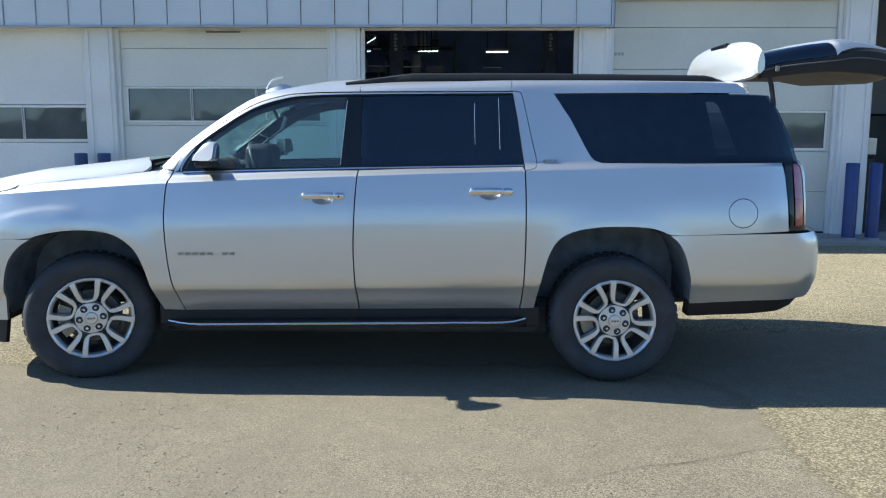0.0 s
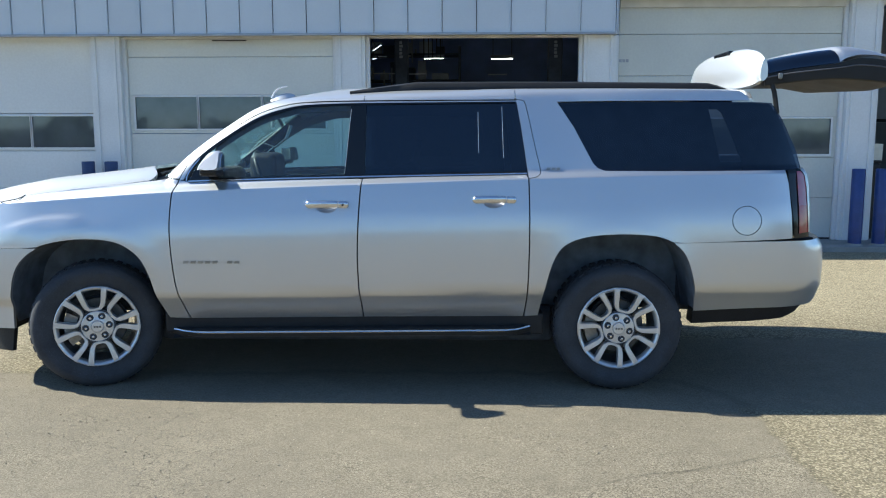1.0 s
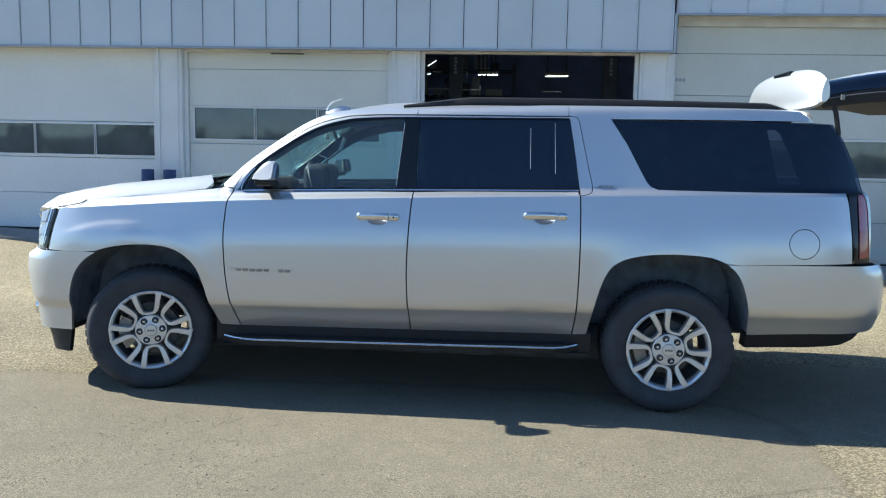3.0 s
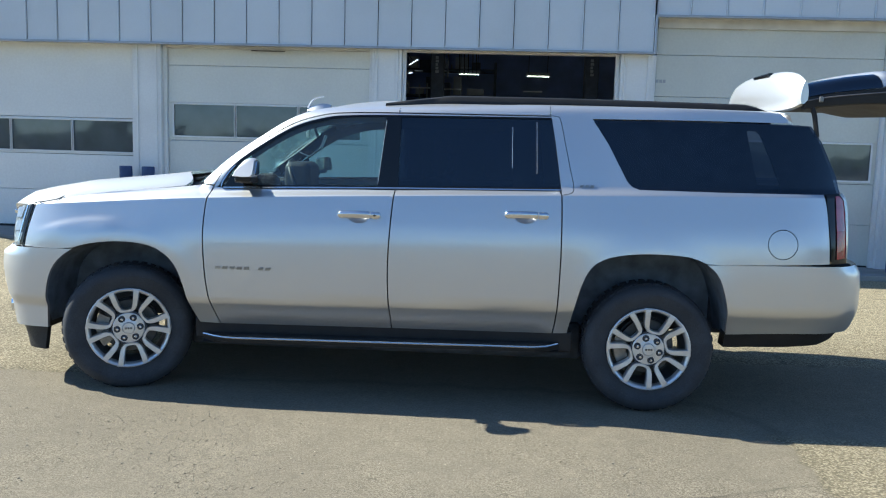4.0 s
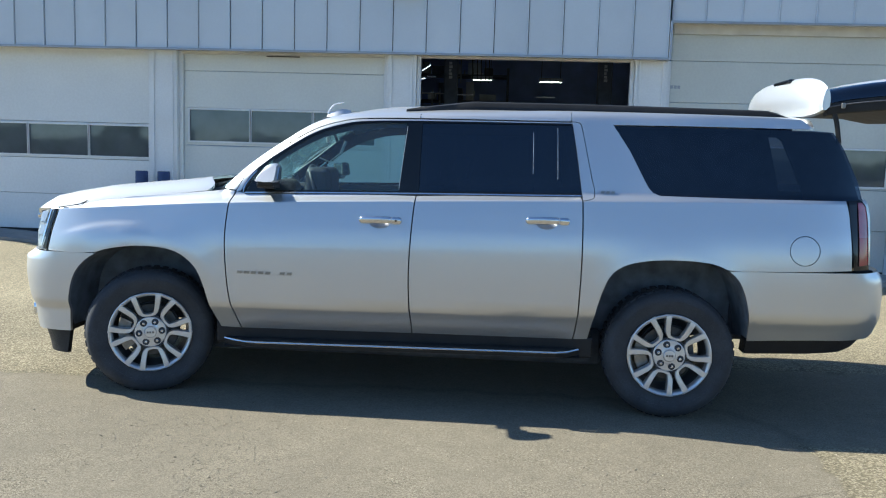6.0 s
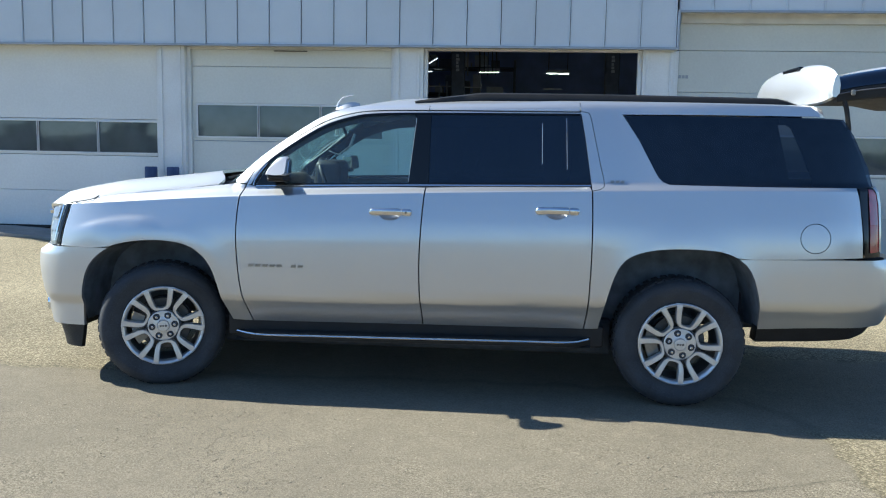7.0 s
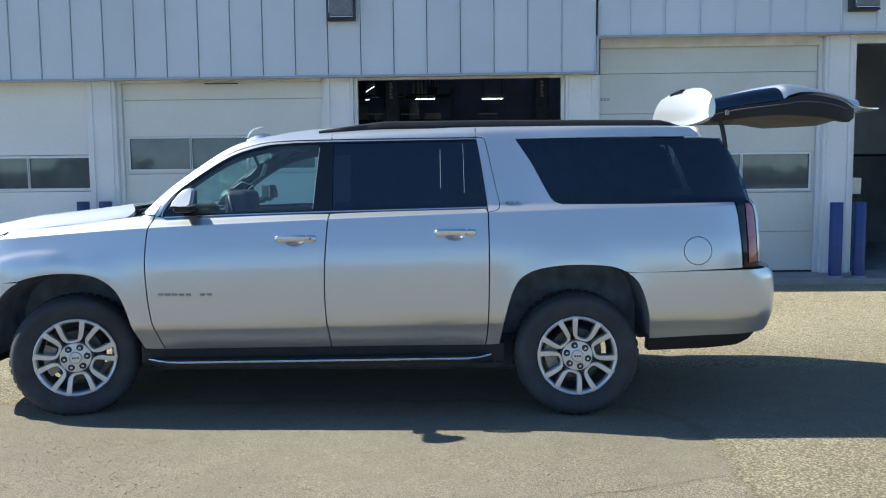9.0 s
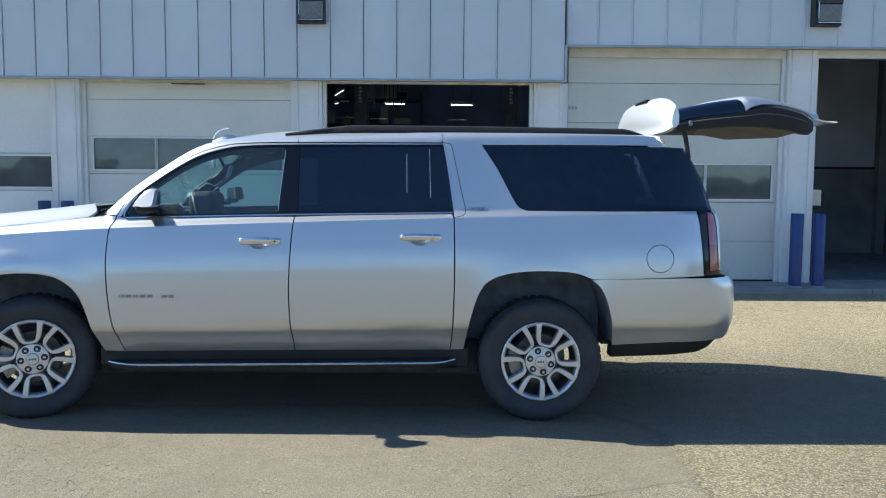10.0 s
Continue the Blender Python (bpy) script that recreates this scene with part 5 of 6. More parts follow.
    # older, grittier surface before the patch, along a slanting joint
    joint = math_node("ADD", math_node("SUBTRACT", math_node("ADD", sep.outputs["Y"], 2.02), math_node("MULTIPLY", sep.outputs["X"], 0.48)), math_node("MULTIPLY", wob, 0.5))
    older = ramp(joint, -0.05, 0.015, 1.0, 0.0)
    seam = math_node("MULTIPLY", math_node("MULTIPLY", ramp(joint, -0.026, -0.004), ramp(joint, 0.0, 0.014, 1.0, 0.0)), math_node("MULTIPLY", ramp(sep.outputs["X"], 0.8, 1.5), ramp(sep.outputs["X"], 2.36, 2.44, 1.0, 0.0)))
    gritty = mix(grain2, (0.104, 0.088, 0.061), (0.340, 0.297, 0.216))
    specks = ramp(tex("ShaderNodeTexNoise", 1.6, 5.0), 0.42, 0.66)
    older = math_node("MULTIPLY", older, ramp(specks, 0.0, 1.0, 0.45, 1.0))
    older = math_node("MAXIMUM", older, math_node("MULTIPLY", specks, ramp(sep.outputs["Y"], -0.9, -0.3, 0.75, 0.0)))
    smooth_c = mix(older, smooth_c, gritty)
    col = mix(patch, coarse, smooth_c)
    tone = math_node("MULTIPLY", ramp(mid, 0.0, 1.0, 0.94, 1.06), ramp(big, 0.0, 1.0, 0.90, 1.09))
    tone = math_node("MULTIPLY", tone, ramp(shadow_ground, 0.0, 1.0, 1.0, 0.97))
    tone = math_node("MULTIPLY", math_node("MULTIPLY", tone, ramp(math_node("MULTIPLY", seam, ramp(mid, 0.25, 0.75)), 0.0, 1.0, 1.0, 0.56)), ramp(rim, 0.0, 1.0, 1.0, 0.84))
    # paler towards the workshop
    tone = math_node("MULTIPLY", tone, ramp(math_node("ADD", sep.outputs["Y"], math_node("MULTIPLY", wob2, 3.0)), 1.6, 3.4, 1.0, 1.36))
    # small dark pits and thin cracks
    pits = ramp(tex("ShaderNodeTexVoronoi", 9.0, out="Distance"), 0.045, 0.075, 0.55, 1.0)
    cr = n.new("ShaderNodeTexVoronoi")
    cr.feature = "DISTANCE_TO_EDGE"
    cr.inputs["Scale"].default_value = 0.33
    warp = n.new("ShaderNodeVectorMath")
    warp.operation = "ADD"
    nz = n.new("ShaderNodeTexNoise")
    nz.inputs["Scale"].default_value, nz.inputs["Detail"].default_value = 1.7, 6.0
    l.new(tc.outputs["Object"], nz.inputs["Vector"])
    l.new(tc.outputs["Object"], warp.inputs[0])
    l.new(nz.outputs["Color"], warp.inputs[1])
    l.new(warp.outputs[0], cr.inputs["Vector"])
    crack = ramp(cr.outputs["Distance"], 0.0, 0.006, 0.0, 1.0)
    crack = math_node("MAXIMUM", crack, math_node("MAXIMUM", patch, ramp(mid, 0.45, 0.6)))
    tone = math_node("MULTIPLY", math_node("MULTIPLY", tone, pits), ramp(crack, 0.0, 1.0, 0.6, 1.0))
    x = n.new("ShaderNodeVectorMath")
    x.operation = "SCALE"
    l.new(col, x.inputs[0])
    l.new(tone, x.inputs["Scale"])
    l.new(x.outputs[0], b.inputs["Base Color"])
    height = math_node("ADD", math_node("MULTIPLY", grain, ramp(patch, 0.0, 1.0, 1.0, 0.3)), math_node("MULTIPLY", fine, 0.4))
    height = math_node("ADD", height, math_node("MULTIPLY", mid, 0.6))
    bp = n.new("ShaderNodeBump")
    bp.inputs["Strength"].default_value, bp.inputs["Distance"].default_value = 0.6, 0.008
    l.new(height, bp.inputs["Height"])
    l.new(bp.outputs[0], b.inputs["Normal"])
    return m


def build_ground():
    near = list(np.arange(-12, 12.01, 0.25))
    xs = [-900, -300, -100, -50, -30, -20] + near + [20, 30, 50, 100, 300, 900]
    ys = xs
    vs = [(x, y, ground_z(x, y) if abs(x) < 60 else 0.0) for x in xs for y in ys]
    w = len(ys)
    fs = [(i * w + j, (i + 1) * w + j, (i + 1) * w + j + 1, i * w + j + 1) for i in range(len(xs) - 1) for j in range(w - 1)]
    g = mesh_ob("ground", vs, fs, asphalt_material(), smooth=True)
    tagged(g, "sunlit worn asphalt lot with a smoother patch", "ground", kind="structure")
    # concrete apron, cast in bays
    bays = list(np.arange(-9.6, 12.1, 2.4))
    apron = thing("apron", "grey concrete apron along the workshop doors", "pavement", kind="structure")
    for x0, x1 in zip(bays, bays[1:]):
        bm = bmesh.new()
        box(bm, (x0 + 0.006, 6.38, -0.06), (x1 - 0.006, 7.44, 0.075), 0.012)
        for v in bm.verts:
            v.co.z += ground_z(v.co.x, 6.9) * 1.0
        part("concrete_slab", bm, CONCRETE, apron)


# ---------------- workshop ----------------
CONCRETE = mat("concrete", (0.28, 0.272, 0.255), rough=0.9, var=0.18, scale=2.2, fine=0.12, fine_scale=90, bump=0.3, bump_scale=80)
CLADDING = mat("pale_blue_steel_cladding", (0.58, 0.628, 0.68), rough=0.42, spec=0.4, var=0.05, scale=0.9, fine=0.02, fine_scale=60, island=0.025, rough_var=0.08)
WHITE = mat("white_painted_steel", (0.72, 0.74, 0.75), rough=0.5, var=0.06, scale=1.3, fine=0.03, fine_scale=40, rough_var=0.08)
# three tones of one white door skin, each darker than the last
DOOR_WHITE = mat("white_door_skin", (0.725, 0.745, 0.745), rough=0.48, var=0.05, scale=0.8, fine=0.03, fine_scale=30, island=0.03, bump=0.05, bump_scale=150)
DOOR_GREYER = mat("aged_door_skin", (0.665, 0.685, 0.655), rough=0.5, var=0.06, scale=0.8, fine=0.03, fine_scale=30, island=0.03, bump=0.05, bump_scale=150)
DOOR_CREAM = mat("yellowed_door_skin", (0.585, 0.605, 0.565), rough=0.5, var=0.07, scale=0.8, fine=0.03, fine_scale=30, island=0.03, bump=0.05, bump_scale=150)
CREAM = mat("weathered_cream_trim", (0.60, 0.59, 0.55), rough=0.7, var=0.15, scale=3)
SEAL = mat("dark_rubber_seal", (0.03, 0.03, 0.032), rough=0.8, var=0.2, scale=10)
FLASHING = mat("grey_flashing", (0.34, 0.37, 0.41), rough=0.45, metal=0.3, var=0.1, scale=5)
INNER_WALL = mat("dim_workshop_wall", (0.46, 0.51, 0.55), rough=0.9, var=0.2, scale=1.1)
INNER_DARK = mat("dark_workshop_wall", (0.31, 0.41, 0.66), rough=0.9, var=0.2, scale=1.4)
PARTITION = mat("dull_partition_board", (0.20, 0.215, 0.215), rough=0.9, var=0.25, scale=1.6)
FLOOR = mat("oily_workshop_floor", (0.22, 0.235, 0.27), rough=0.45, var=0.3, scale=1.7, rough_var=0.15)
BLUE = mat("blue_bollard_paint", (0.018, 0.042, 0.18), rough=0.42, var=0.18, scale=7, fine=0.08, fine_scale=60, rough_var=0.12)
FADED_BLUE = mat("faded_bollard_paint", (0.032, 0.056, 0.15), rough=0.5, var=0.2, scale=8, fine=0.08, fine_scale=60)
NAVY = mat("dark_faded_navy_paint", (0.050, 0.068, 0.105), rough=0.6, var=0.25, scale=9)
BRONZE = mat("dark_bronze_housing", (0.035, 0.035, 0.038), rough=0.5, var=0.2, scale=12)
LAMP_LENS = mat("prismatic_lamp_glass", (0.12, 0.14, 0.17), rough=0.18, spec=0.8, var=0.15, scale=22, bump=0.5, bump_scale=60)
PAPER = mat("pale_board", (0.62, 0.60, 0.50), rough=0.9, var=0.1, scale=9)
TUBE_DIM = glow("weak_tube", (0.9, 0.95, 1.0), 1.2)
TUBE_GLOW = glow("fluorescent_tube", (1.0, 0.97, 0.74), 7.0)


def build_building():
    b = thing("workshop_building", "low workshop with pale blue cladding and white garage doors", "building", kind="structure")
    TOP, STEP, LOW, HIGH = 4.80, 2.848, 3.035, 3.545
    seams = [-1.545 + 0.4775 * k + 0.00085 * k * k for k in range(-18, 30)]
    seams = [s for s in seams if -9.4 < s < 12.0]
    edges = [-9.4] + seams + [12.2]
    for x0, x1 in zip(edges, edges[1:]):
        spans = [(x0, x1, LOW if x1 <= STEP else HIGH)]
        if x0 < STEP < x1:
            spans = [(x0, STEP, LOW), (STEP, x1, HIGH)]
        for a, c, z0 in spans:
            if c - a < 0.05:
                continue
            bm = bmesh.new()
            box(bm, (a + 0.004, 6.945, z0 + 0.012), (c - 0.005, 6.965, TOP), 0.004, 1)
            # standing rib beside each joint
            box(bm, (c - 0.022, 6.922, z0 + 0.012), (c - 0.005, 6.948, TOP), 0.004, 1)
            part("cladding_panel", bm, CLADDING, b)
    boxed("backing_board", (-9.38, 6.972, LOW + 0.04), (STEP - 0.03, 6.985, TOP - 0.2), SEAL, b)
    boxed("backing_board", (STEP + 0.03, 6.972, HIGH + 0.04), (9.18, 6.985, TOP - 0.2), SEAL, b)
    # parapet, roof, soffits, drip flashing
    boxed("parapet_cap", (-9.45, 6.91, TOP), (12.25, 7.10, TOP + 0.05), FLASHING, b, 0.008)
    boxed("roof", (-9.4, 6.97, TOP - 0.12), (12.2, 18.2, TOP - 0.02), FLASHING, b)
    boxed("soffit", (-9.4, 6.968, LOW + 0.004), (STEP - 0.004, 7.30, LOW + 0.03), CREAM, b)
    boxed("soffit", (STEP + 0.004, 6.968, HIGH + 0.004), (12.2, 7.30, HIGH + 0.03), CREAM, b)
    boxed("drip_flashing", (-9.4, 6.918, LOW - 0.018), (STEP, 6.966, LOW + 0.014), FLASHING, b, 0.004)
    boxed("drip_flashing", (STEP, 6.918, HIGH - 0.018), (12.2, 6.966, HIGH + 0.014), FLASHING, b, 0.004)
    boxed("end_trim", (STEP - 0.022, 6.915, LOW - 0.018), (STEP + 0.006, 7.30, HIGH + 0.01), CLADDING, b, 0.004)
    boxed("corner_flashing", (STEP - 0.008, 6.908, LOW - 0.018), (STEP + 0.012, 6.925, TOP), FLASHING, b, 0.003)
    # inner header walls behind the cladding
    for x0, x1, z in ((-9.4, STEP, 3.06), (STEP, 12.2, 3.56)):
        boxed("header_wall", (x0, 7.30, z), (x1, 7.45, TOP - 0.13), WHITE, b)
    # pilasters with their corner trims
    for x0, x1, z1 in ((-8.36, -7.86, LOW), (-4.735, -4.315, LOW), (-1.165, -0.735, LOW), (2.405, 2.865, LOW), (6.175, 6.605, HIGH), (9.75, 10.2, HIGH)):
        z0 = 0.075 + ground_z((x0 + x1) / 2, 6.9)
        p = boxed("pilaster", (x0, 7.12, z0), (x1, 7.50, z1), WHITE, b, 0.006)
        for a in (x0 + 0.045, x1 - 0.085):
            boxed("pilaster_rib", (a, 7.098, z0 + 0.002), (a + 0.035, 7.119, z1 - 0.004), WHITE, p, 0.006)
        for a, c in ((x0 - 0.055, x0 - 0.003), (x1 + 0.003, x1 + 0.055)):
            boxed("jamb_trim", (a, 7.205, z0), (c, 7.30, z1), WHITE, p, 0.005)
    # far end walls, and the open room inside
    boxed("end_wall", (-9.4, 6.97, 0.0), (-9.2, 18.0, TOP - 0.13), WHITE, b)
    boxed("end_wall", (12.0, 7.52, 0.0), (12.2, 18.0, TOP - 0.13), INNER_WALL, b)
    boxed("wall_front_end", (-9.2, 7.14, 0.0), (-8.37, 7.44, LOW), WHITE, b)
    boxed("back_wall", (-9.2, 17.8, 0.0), (12.0, 18.0, TOP - 0.13), INNER_DARK, b)
    boxed("partition", (6.0, 12.6, 0.08), (10.42, 12.75, 4.4), INNER_WALL, b)
    boxed("partition_base", (6.0, 12.56, 0.08), (10.42, 12.6, 1.87), PARTITION, b)
    boxed("partition_rail", (6.0, 12.54, 1.88), (10.42, 12.6, 1.94), SEAL, b, 0.006)
    boxed("partition_post", (10.42, 12.4, 0.08), (10.6, 12.75, 4.4), PARTITION, b, 0.01)
    boxed("wall_front_end", (10.21, 7.14, 0.0), (12.2, 7.44, 3.54), WHITE, b)
    boxed("workshop_floor", (-9.2, 7.45, -0.05), (12.0, 17.8, 0.082), FLOOR, b)
    boxed("workshop_ceiling", (-9.2, 7.47, 4.45), (12.0, 17.8, 4.50), INNER_DARK, b)
    for y in (9.5, 11.5, 13.5, 15.5):
        boxed("roof_beam", (-9.2, y, 4.05), (12.0, y + 0.14, 4.44), INNER_DARK, b)
    # header of the open bays
    boxed("bay_header", (-0.735, 7.22, 3.008), (2.405, 7.29, 3.06), CREAM, b)
    boxed("bay_header", (6.605, 7.22, 3.44), (9.75, 7.29, 3.56), WHITE, b)
    boxed("bay_header", (-4.26, 7.19, 3.000), (-1.22, 7.25, 3.05), CREAM, b, 0.004)
    # added dark strip, standing in for a dark streak along the header trim
    boxed("sagging_seal", (-2.97, 7.165, 2.972), (-2.47, 7.188, 2.986), SEAL, b, 0.003)
    boxed("bay_header", (2.925, 7.19, 3.42), (6.12, 7.25, 3.56), CREAM, b, 0.004)


def garage_door(x0, x1, lines, win, panes, seal_z, skin):
    """A closed sectional door: stacked sections, a row of panes in one of them."""
    d = thing("garage_door", "closed white sectional garage door with a row of dark panes", "garage door", group="workshop doors")
    for z0, z1 in zip(lines, lines[1:]):
        has = z0 < win[0] < z1
        bm = bmesh.new()
        if not has:
            box(bm, (x0, 7.262, z0 + 0.0025), (x1, 7.305, z1 - 0.0025), 0.005, 1)
            sec = part("door_section", bm, skin, d)
        else:
            box(bm, (x0, 7.262, z0 + 0.004), (x1, 7.305, win[0] - 0.02), 0.004, 1)
            box(bm, (x0, 7.262, win[1] + 0.02), (x1, 7.305, z1 - 0.004), 0.004, 1)
            box(bm, (x0, 7.262, win[0] - 0.02), (panes[0][0] - 0.02, 7.305, win[1] + 0.02), 0.0)
            box(bm, (panes[-1][1] + 0.02, 7.262, win[0] - 0.02), (x1, 7.305, win[1] + 0.02), 0.0)
            for (a0, a1), (c0, c1) in zip(panes, panes[1:]):
                box(bm, (a1 + 0.012, 7.262, win[0] - 0.02), (c0 - 0.012, 7.305, win[1] + 0.02), 0.0)
            sec = part("door_section", bm, skin, d)
            for a, c in panes:
                bm = bmesh.new()
                box(bm, (a - 0.022, 7.250, win[0] - 0.022), (c + 0.022, 7.264, win[0] + 0.004), 0.003, 1)
                box(bm, (a - 0.022, 7.250, win[1] - 0.004), (c + 0.022, 7.264, win[1] + 0.022), 0.003, 1)
                box(bm, (a - 0.022, 7.250, win[0] + 0.004), (a + 0.003, 7.264, win[1] - 0.004), 0.0)
                box(bm, (c - 0.003, 7.250, win[0] + 0.004), (c + 0.022, 7.264, win[1] - 0.004), 0.0)
                part("pane_frame", bm, WHITE, sec)
                pn = boxed("pane", (a - 0.008, 7.276, win[0] - 0.01), (c + 0.008, 7.282, win[1] + 0.01), GLASS_DOOR, sec)
    boxed("bottom_seal", (x0, 7.268, seal_z), (x1, 7.30, lines[0] + 0.003), SEAL, d)
    return d


def build_doors():
    w = (-7.66, -6.735), (-6.705, -5.77), (-5.74, -4.81)
    garage_door(-7.80, -4.745, [0.29, 0.84, 1.39, 1.945, 3.055], (1.44, 1.905), w, 0.26, DOOR_WHITE)
    w = (-4.175, -3.253), (-3.223, -2.30), (-2.27, -1.35)
    garage_door(-4.255, -1.225, [0.10, 0.54, 1.09, 1.645, 2.205, 2.755, 3.04], (1.712, 2.182), w, 0.076, DOOR_GREYER)
    w = (3.02, 4.00), (4.035, 5.015), (5.05, 6.035)
    d3 = garage_door(2.93, 6.115, [0.10, 0.69, 1.275, 1.868, 2.46, 3.05, 3.50], (1.326, 1.846), w, 0.076, DOOR_CREAM)
    for k in range(3):
        boxed("notice_bar", (2.925 + 0.05 * k + 0.01, 7.2575, 2.655), (2.965 + 0.05 * k + 0.01, 7.2615, 2.70), FLASHING, d3)


def bollard(x, y, r, z1, material, label, dome):
    z0 = 0.07 + ground_z(x, 6.9)
    bo = thing("bollard", label, "bollard", (x, y, z0), group="bollards at the workshop doors")
    h = z1 - z0
    prof = [(0.0, h)] + ([(r * 0.55, h - 0.004), (r * 0.9, h - 0.02)] if dome else [(r * 0.92, h)]) + [(r, h - (0.05 if dome else 0.012)), (r, 0.01)]
    bm = bmesh.new()
    rings = []
    for k in range(32):
        a = 2 * math.pi * k / 32
        rings.append([bm.verts.new((q * math.cos(a), q * math.sin(a), z)) for q, z in prof])
    for k in range(32):
        for j in range(len(prof) - 1):
            bm.faces.new((rings[k][j], rings[k][j + 1], rings[(k + 1) % 32][j + 1], rings[(k + 1) % 32][j]))
    bmesh.ops.remove_doubles(bm, verts=bm.verts, dist=1e-5)
    bmesh.ops.recalc_face_normals(bm, faces=bm.faces)
    part("post", bm, material, bo, smooth=True, sharp=40)
    bm = bmesh.new()
    for k in range(24):
        a, c = 2 * math.pi * k / 24, 2 * math.pi * (k + 1) / 24
        bm.faces.new([bm.verts.new(p) for p in ((r * math.cos(a), r * math.sin(a), 0.03), ((r + 0.03) * math.cos(a), (r + 0.03) * math.sin(a), 0.0), ((r + 0.03) * math.cos(c), (r + 0.03) * math.sin(c), 0.0), (r * math.cos(c), r * math.sin(c), 0.03))])
    bmesh.ops.recalc_face_normals(bm, faces=bm.faces)
    part("concrete_collar", bm, CONCRETE, bo)


def wall_lamp(x, z):
    lp = thing("wall_lamp", "dark bronze wall lamp with a ribbed glass front", "wall lamp", (x, 6.944, z), group="wall lamps")
    bm = bmesh.new()
    box(bm, (-0.205, -0.12, 0.0), (0.205, 0.0, 0.46), 0.02)
    part("housing", bm, BRONZE, lp)
    bm = bmesh.new()
    box(bm, (-0.150, -0.205, 0.045), (0.180, -0.118, 0.30), 0.02)
    for v in bm.verts:
        if v.co.z < 0.1:
            v.co.y += 0.03
    part("glass_front", bm, LAMP_LENS, lp, "ribbed glass front")
    part("hood", box(bmesh.new(), (-0.16, -0.20, 0.30), (0.19, -0.118, 0.45), 0.02), BRONZE, lp)
    part("rim", box(bmesh.new(), (-0.195, -0.135, 0.006), (0.205, -0.115, 0.026), 0.004), BRONZE, lp)
    # satin strips added as the glints below and left of the glass
    part("bright_edge", box(bmesh.new(), (-0.150, -0.190, 0.034), (0.180, -0.170, 0.044), 0.002, 1), HANDLE, lp, "bright lower edge of the glass")
    part("bright_edge", box(bmesh.new(), (-0.163, -0.190, 0.10), (-0.152, -0.175, 0.34), 0.002, 1), HANDLE, lp)


def build_workshop_things():
    for x in (-4.75, -4.415):
        bollard(x, 6.86, 0.09, 1.245, FADED_BLUE, "faded blue bollard beside a closed garage door", False)
    bollard(6.17, 6.6, 0.088, 1.14, BLUE, "bright blue bollard beside the garage door", False)
    bollard(6.495, 6.6, 0.086, 1.14, BLUE, "bright blue bollard at the open bay", False)
    wall_lamp(-0.85, 3.815)
    wall_lamp(6.585, 3.835)
    # bin with a board on it, just inside the open bay
    bn = thing("waste_bin", "black plastic bin just inside the open bay", "bin", (6.70, 7.36, 0.079))
    bm = box(bmesh.new(), (-0.10, -0.10, 0.0), (0.10, 0.10, 1.12), 0.03)
    for v in bm.verts:
        k = 0.86 + 0.14 * v.co.z / 1.12
        v.co.x *= k
        v.co.y *= k
    part("bin_body", bm, PLASTIC, bn)
    part("bin_lid", box(bmesh.new(), (-0.105, -0.105, 1.12), (0.105, 0.105, 1.16), 0.012), PLASTIC, bn)
    bd = boxed("cardboard_sheet", (-0.10, -0.012, 0.0), (0.085, 0.012, 0.24), PAPER, None, 0.003)
    tagged(bd, "pale cardboard sheet standing on a black bin", "cardboard")
    bd.matrix_world = pose(6.735, 7.30, 1.240, -6, 4, 0)
    # fluorescent fittings hung from the beams
    for x, y, z, w in ((1.515, 13.0, 3.232, 0.50), (0.045, 13.0, 3.245, 0.46)):
        ft = thing("ceiling_light", "lit fluorescent batten hanging in the dark workshop", "ceiling light", (x, y, z), group="workshop lights")
        part("batten", box(bmesh.new(), (-w / 2, -0.06, 0.02), (w / 2, 0.06, 0.08), 0.008), FLASHING, ft)
        part("tube", tube(bmesh.new(), [(-w / 2 + 0.02, 0, 0.0), (w / 2 - 0.02, 0, 0.0)], 0.0045, 10), TUBE_GLOW, ft, "glowing tube")
        for sx in (-1, 1):
            part("hanger", tube(bmesh.new(), [(sx * w * 0.4, 0, 0.08), (sx * w * 0.4, 0, 4.45 - z)], 0.006, 6), SEAL, ft)
    # a tilted lit tube and a small lamp further back
    for x, z, w, tilt in ((-1.158, 3.474, 0.24, -32.5), (-1.218, 3.248, 0.10, -10)):
        ft = thing("ceiling_light", "lit tube hanging askew among the racks", "ceiling light", group="workshop lights")
        part("batten", box(bmesh.new(), (-w / 2, -0.04, 0.012), (w / 2, 0.04, 0.05), 0.006), FLASHING, ft)
        part("tube", tube(bmesh.new(), [(-w / 2 + 0.01, 0, 0.0), (w / 2 - 0.01, 0, 0.0)], 0.008, 8), TUBE_DIM, ft, "glowing tube")
        part("hanger", tube(bmesh.new(), [(0, 0, 0.05), (0, 0, 0.90)], 0.005, 6), SEAL, ft)
        ft.matrix_world = pose(x, 13.0, z, 0, tilt, 0)
    # overhead rails with stanchions and hoses
    rl = thing("overhead_rail", "dim steel rails and hoses under the workshop ceiling", "rail", (0, 13.15, 0))
    for x0, x1, z in ((-1.15, -0.97, 3.31), (-0.14, 0.07, 3.395), (-1.26, -0.76, 2.95), (-0.50, -0.13, 2.935), (1.22, 1.62, 2.92), (-0.7, -0.45, 3.32)):
        part("rail", box(bmesh.new(), (x0, -0.02, z - 0.012), (x1, 0.02, z + 0.012), 0.004, 1), WHITE, rl)
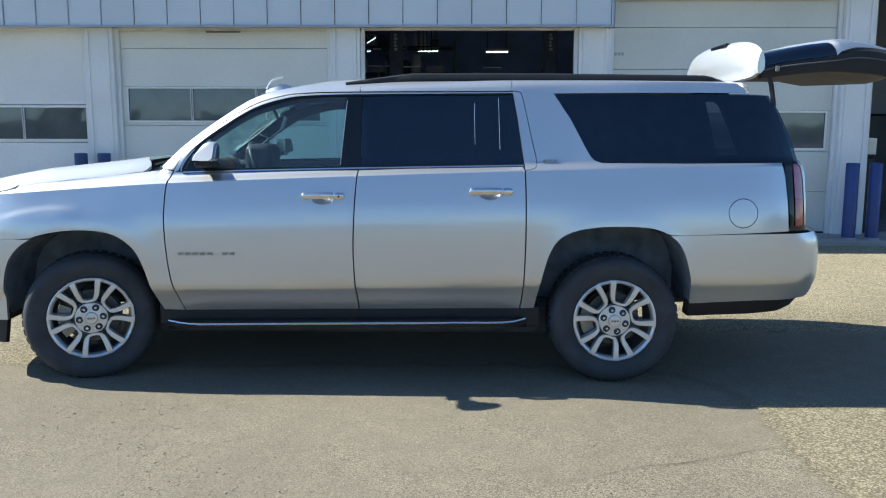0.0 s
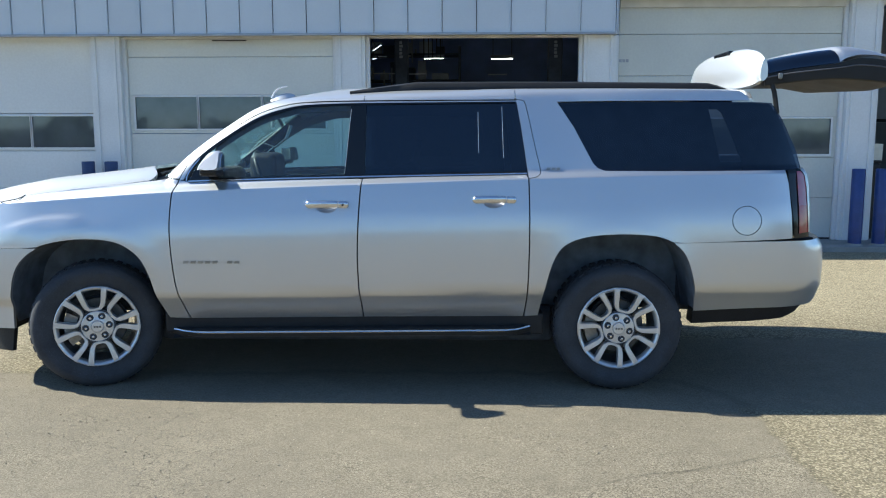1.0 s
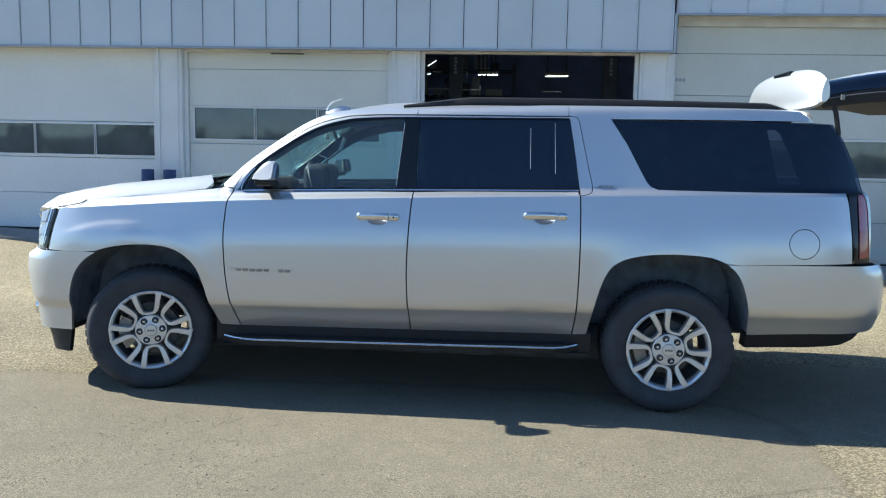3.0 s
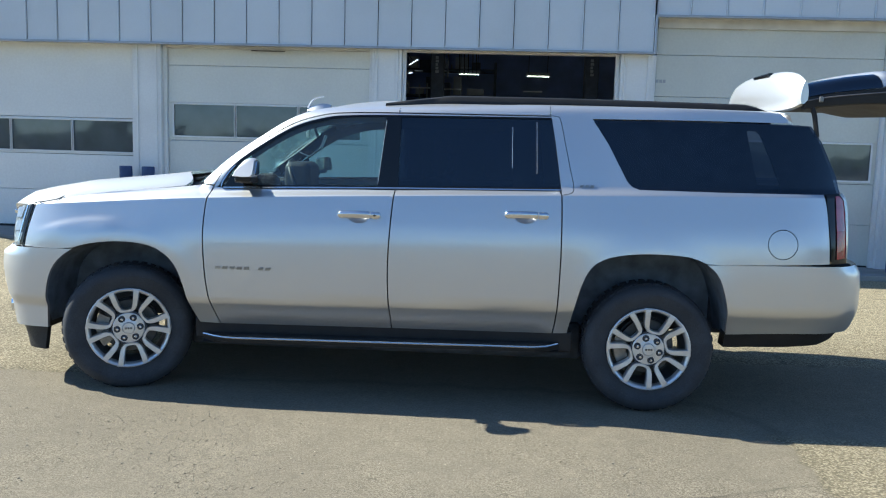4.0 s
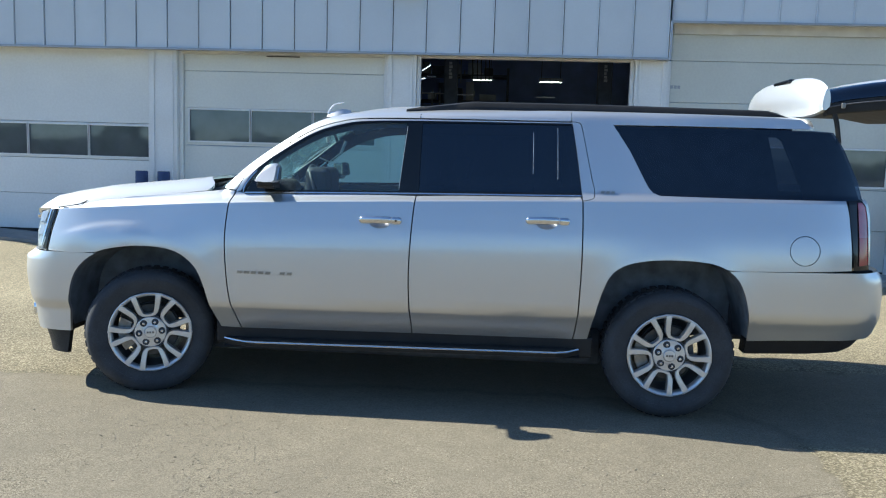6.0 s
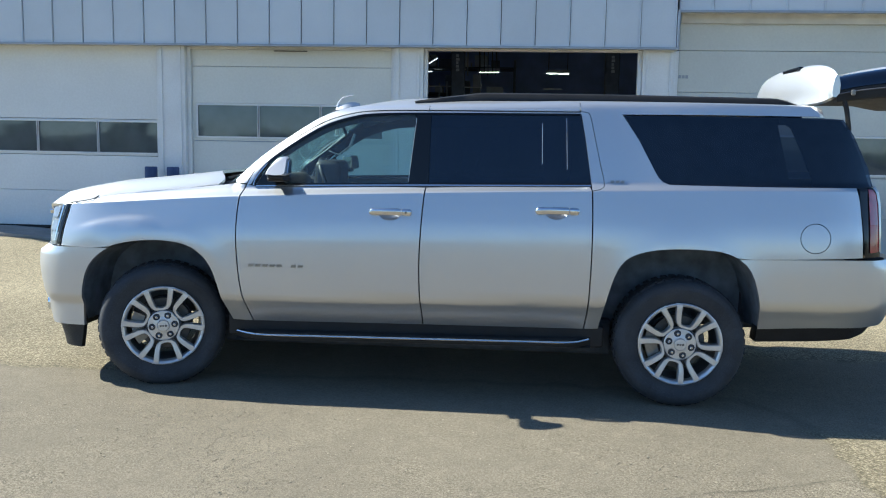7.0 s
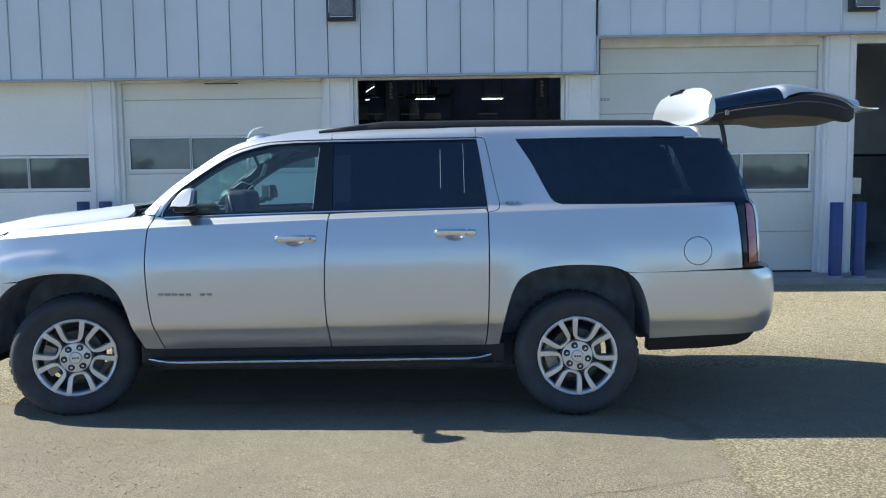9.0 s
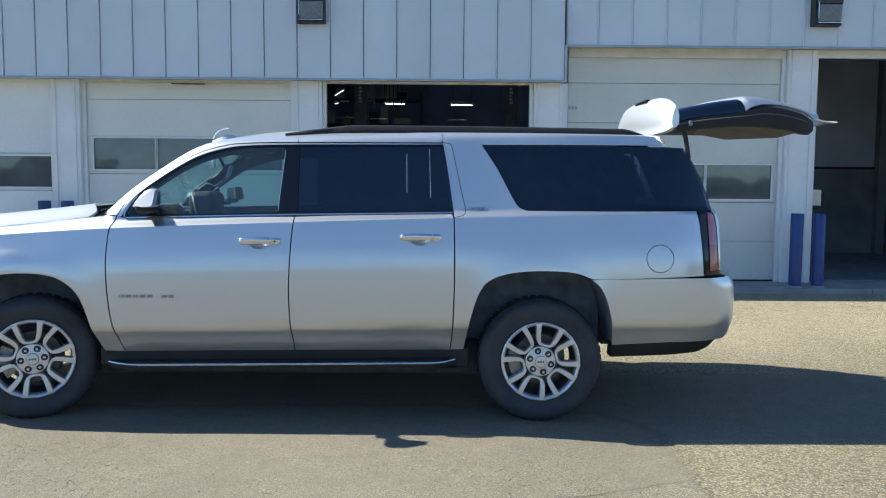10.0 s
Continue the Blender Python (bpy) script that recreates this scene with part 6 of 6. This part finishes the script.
    for x, z0, z1 in ((-1.03, 2.70, 3.02), (-0.865, 2.70, 3.06), (-0.34, 3.37, 3.46), (-0.42, 3.18, 4.45), (-0.12, 2.90, 3.02)):
        part("stanchion", box(bmesh.new(), (x - 0.015, -0.015, z0), (x + 0.015, 0.015, z1), 0.003, 1), FLASHING, rl)
    for k, x in enumerate((-0.165, -0.06, 0.02, 0.115, 0.19)):
        part("hose", tube(bmesh.new(), [(x, -0.35, 3.17 + 0.03 * (k % 2)), (x + 0.012, -0.36, 3.23), (x - 0.006, -0.35, 4.45)], 0.009, 6), SEAL, rl)
    # two-post lift
    for x in (-0.428, 2.323):
        lf = thing("vehicle_lift", "blue steel post of a vehicle lift in the workshop", "vehicle lift", (x, 10.14, 0.082), group="lift posts")
        part("post", box(bmesh.new(), (-0.12, -0.14, 0.02), (0.12, 0.14, 3.55), 0.02), NAVY, lf)
        for k in range(5):
            part("letter_bar", box(bmesh.new(), (-0.03, -0.146, 2.90 + 0.062 * k), (0.03 - 0.01 * (k % 3), -0.1405, 2.945 + 0.062 * k)), FLASHING, lf)
        part("base_plate", box(bmesh.new(), (-0.22, -0.22, 0.0), (0.22, 0.22, 0.02), 0.004), SEAL, lf)
        part("carriage", box(bmesh.new(), (-0.15, -0.17, 1.55), (0.15, 0.17, 1.85), 0.02), SEAL, lf)
    # storage rack at the back with boxes
    rk = thing("storage_rack", "dim steel rack full of parts at the back of the workshop", "rack", (-0.6, 15.0, 0.082))
    for x in (-1.2, 1.2):
        for y in (-0.3, 0.3):
            part("upright", box(bmesh.new(), (x - 0.03, y - 0.03, 0), (x + 0.03, y + 0.03, 3.6), 0.004), NAVY, rk)
    for z in (0.4, 1.2, 2.0, 2.8, 3.4):
        part("shelf", box(bmesh.new(), (-1.2, -0.32, z), (1.2, 0.32, z + 0.04), 0.004), NAVY, rk)
    random.seed(4)
    for z in (1.24, 2.04, 2.84, 3.44):
        x = -1.12
        while x < 0.95:
            w, h = random.uniform(0.15, 0.4), random.uniform(0.15, 0.45)
            c = boxed("parts_box", (x, -0.2, 0), (x + w, 0.2, h), random.choice((NAVY, INNER_WALL, FLASHING, BRONZE)), None, 0.006)
            c.location = (-0.6, 15.0, 0.082 + z)
            tagged(c, "box of parts on the workshop rack", "box", "boxes on the rack")
            x += w + random.uniform(0.02, 0.2)


def loose_gravel():
    """Loose grit and small stones on the asphalt, thicker in drifts."""
    random.seed(23)
    m = mat("loose_grit", (0.33, 0.285, 0.21), rough=0.95, var=0.5, scale=55)
    ico = bmesh.new()
    bmesh.ops.create_icosphere(ico, subdivisions=1, radius=1.0)
    base = [v.co.copy() for v in ico.verts]
    tri = [[v.index for v in f.verts] for f in ico.faces]
    ico.free()
    vs, fs = [], []
    count = 0
    while count < 7000:
        x, y = random.uniform(-3.2, 4.2), random.uniform(-3.1, -0.34)
        drift = noise.noise(Vector((x * 0.9, y * 1.6, 0.3))) + 0.5 * noise.noise(Vector((x * 3.1, y * 4.3, 4.0)))
        if random.random() > 0.12 + 1.5 * max(0.0, drift - 0.05) + (0.5 if x > 2.4 else 0.0):
            continue
        r = random.choice((0.0018, 0.0021, 0.0025, 0.003, 0.0038)) * random.uniform(0.8, 1.3)
        c = Vector((x, y, ground_z(x, y) + 0.45 * r))
        turn = random.uniform(0, 6.28)
        cs, sn = math.cos(turn), math.sin(turn)
        sx, sy, sz = r * random.uniform(0.9, 1.6), r, r * random.uniform(0.5, 0.9)
        s = len(vs)
        for p in base:
            a, q = p.x * sx, p.y * sy
            vs.append(c + Vector((a * cs - q * sn, a * sn + q * cs, p.z * sz)))
        fs += [[s + i for i in t] for t in tri]
        count += 1
    g = mesh_ob("loose_gravel", vs, fs, m)
    tagged(g, "loose grit and small stones scattered on worn asphalt", "gravel", kind="stuff")


def far_woods():
    """A far line of trees on the other side of the lot, mirrored in panes and paint."""
    random.seed(11)
    m = mat("far_foliage", (0.080, 0.105, 0.055), rough=0.9, var=0.4, scale=0.6)
    vs, fs = [], []
    ico = bmesh.new()
    bmesh.ops.create_icosphere(ico, subdivisions=1, radius=1.0)
    base = [v.co.copy() for v in ico.verts]
    tri = [[v.index for v in f.verts] for f in ico.faces]
    ico.free()
    x = -150.0
    while x < 230:
        # taller unseen trees added towards the corner, to darken the horizon mirrored in paint
        g = ease((x - 40) / 40)
        top = random.uniform(2.6, 5.4) * (0.55 + 0.45 * ease((20 - x) / 30) + 2.2 * g)
        y = random.uniform(-92, -78)
        for k in range(16 + int(16 * g)):
            r = random.uniform(0.5, 1.1) * (1 + 1.3 * g)
            c = Vector((x + random.uniform(-2.6, 2.6), y + random.uniform(-2, 2), random.uniform(0.6, max(1.0, top - r))))
            s = len(vs)
            for p in base:
                q = 1 + 0.45 * noise.noise(p * 2.3 + c)
                vs.append(c + Vector((p.x * r * q, p.y * r * q, p.z * r * q * 0.9)))
            fs += [[s + i for i in t] for t in tri]
        x += random.uniform(1.2, 2.6) * (1 + 0.5 * g)
    w = mesh_ob("far_woods", vs, fs, m)
    tagged(w, "far row of green trees beyond the lot", "trees", kind="stuff")


build_ground()
loose_gravel()
build_building()
build_doors()
build_workshop_things()
build_car()
far_woods()
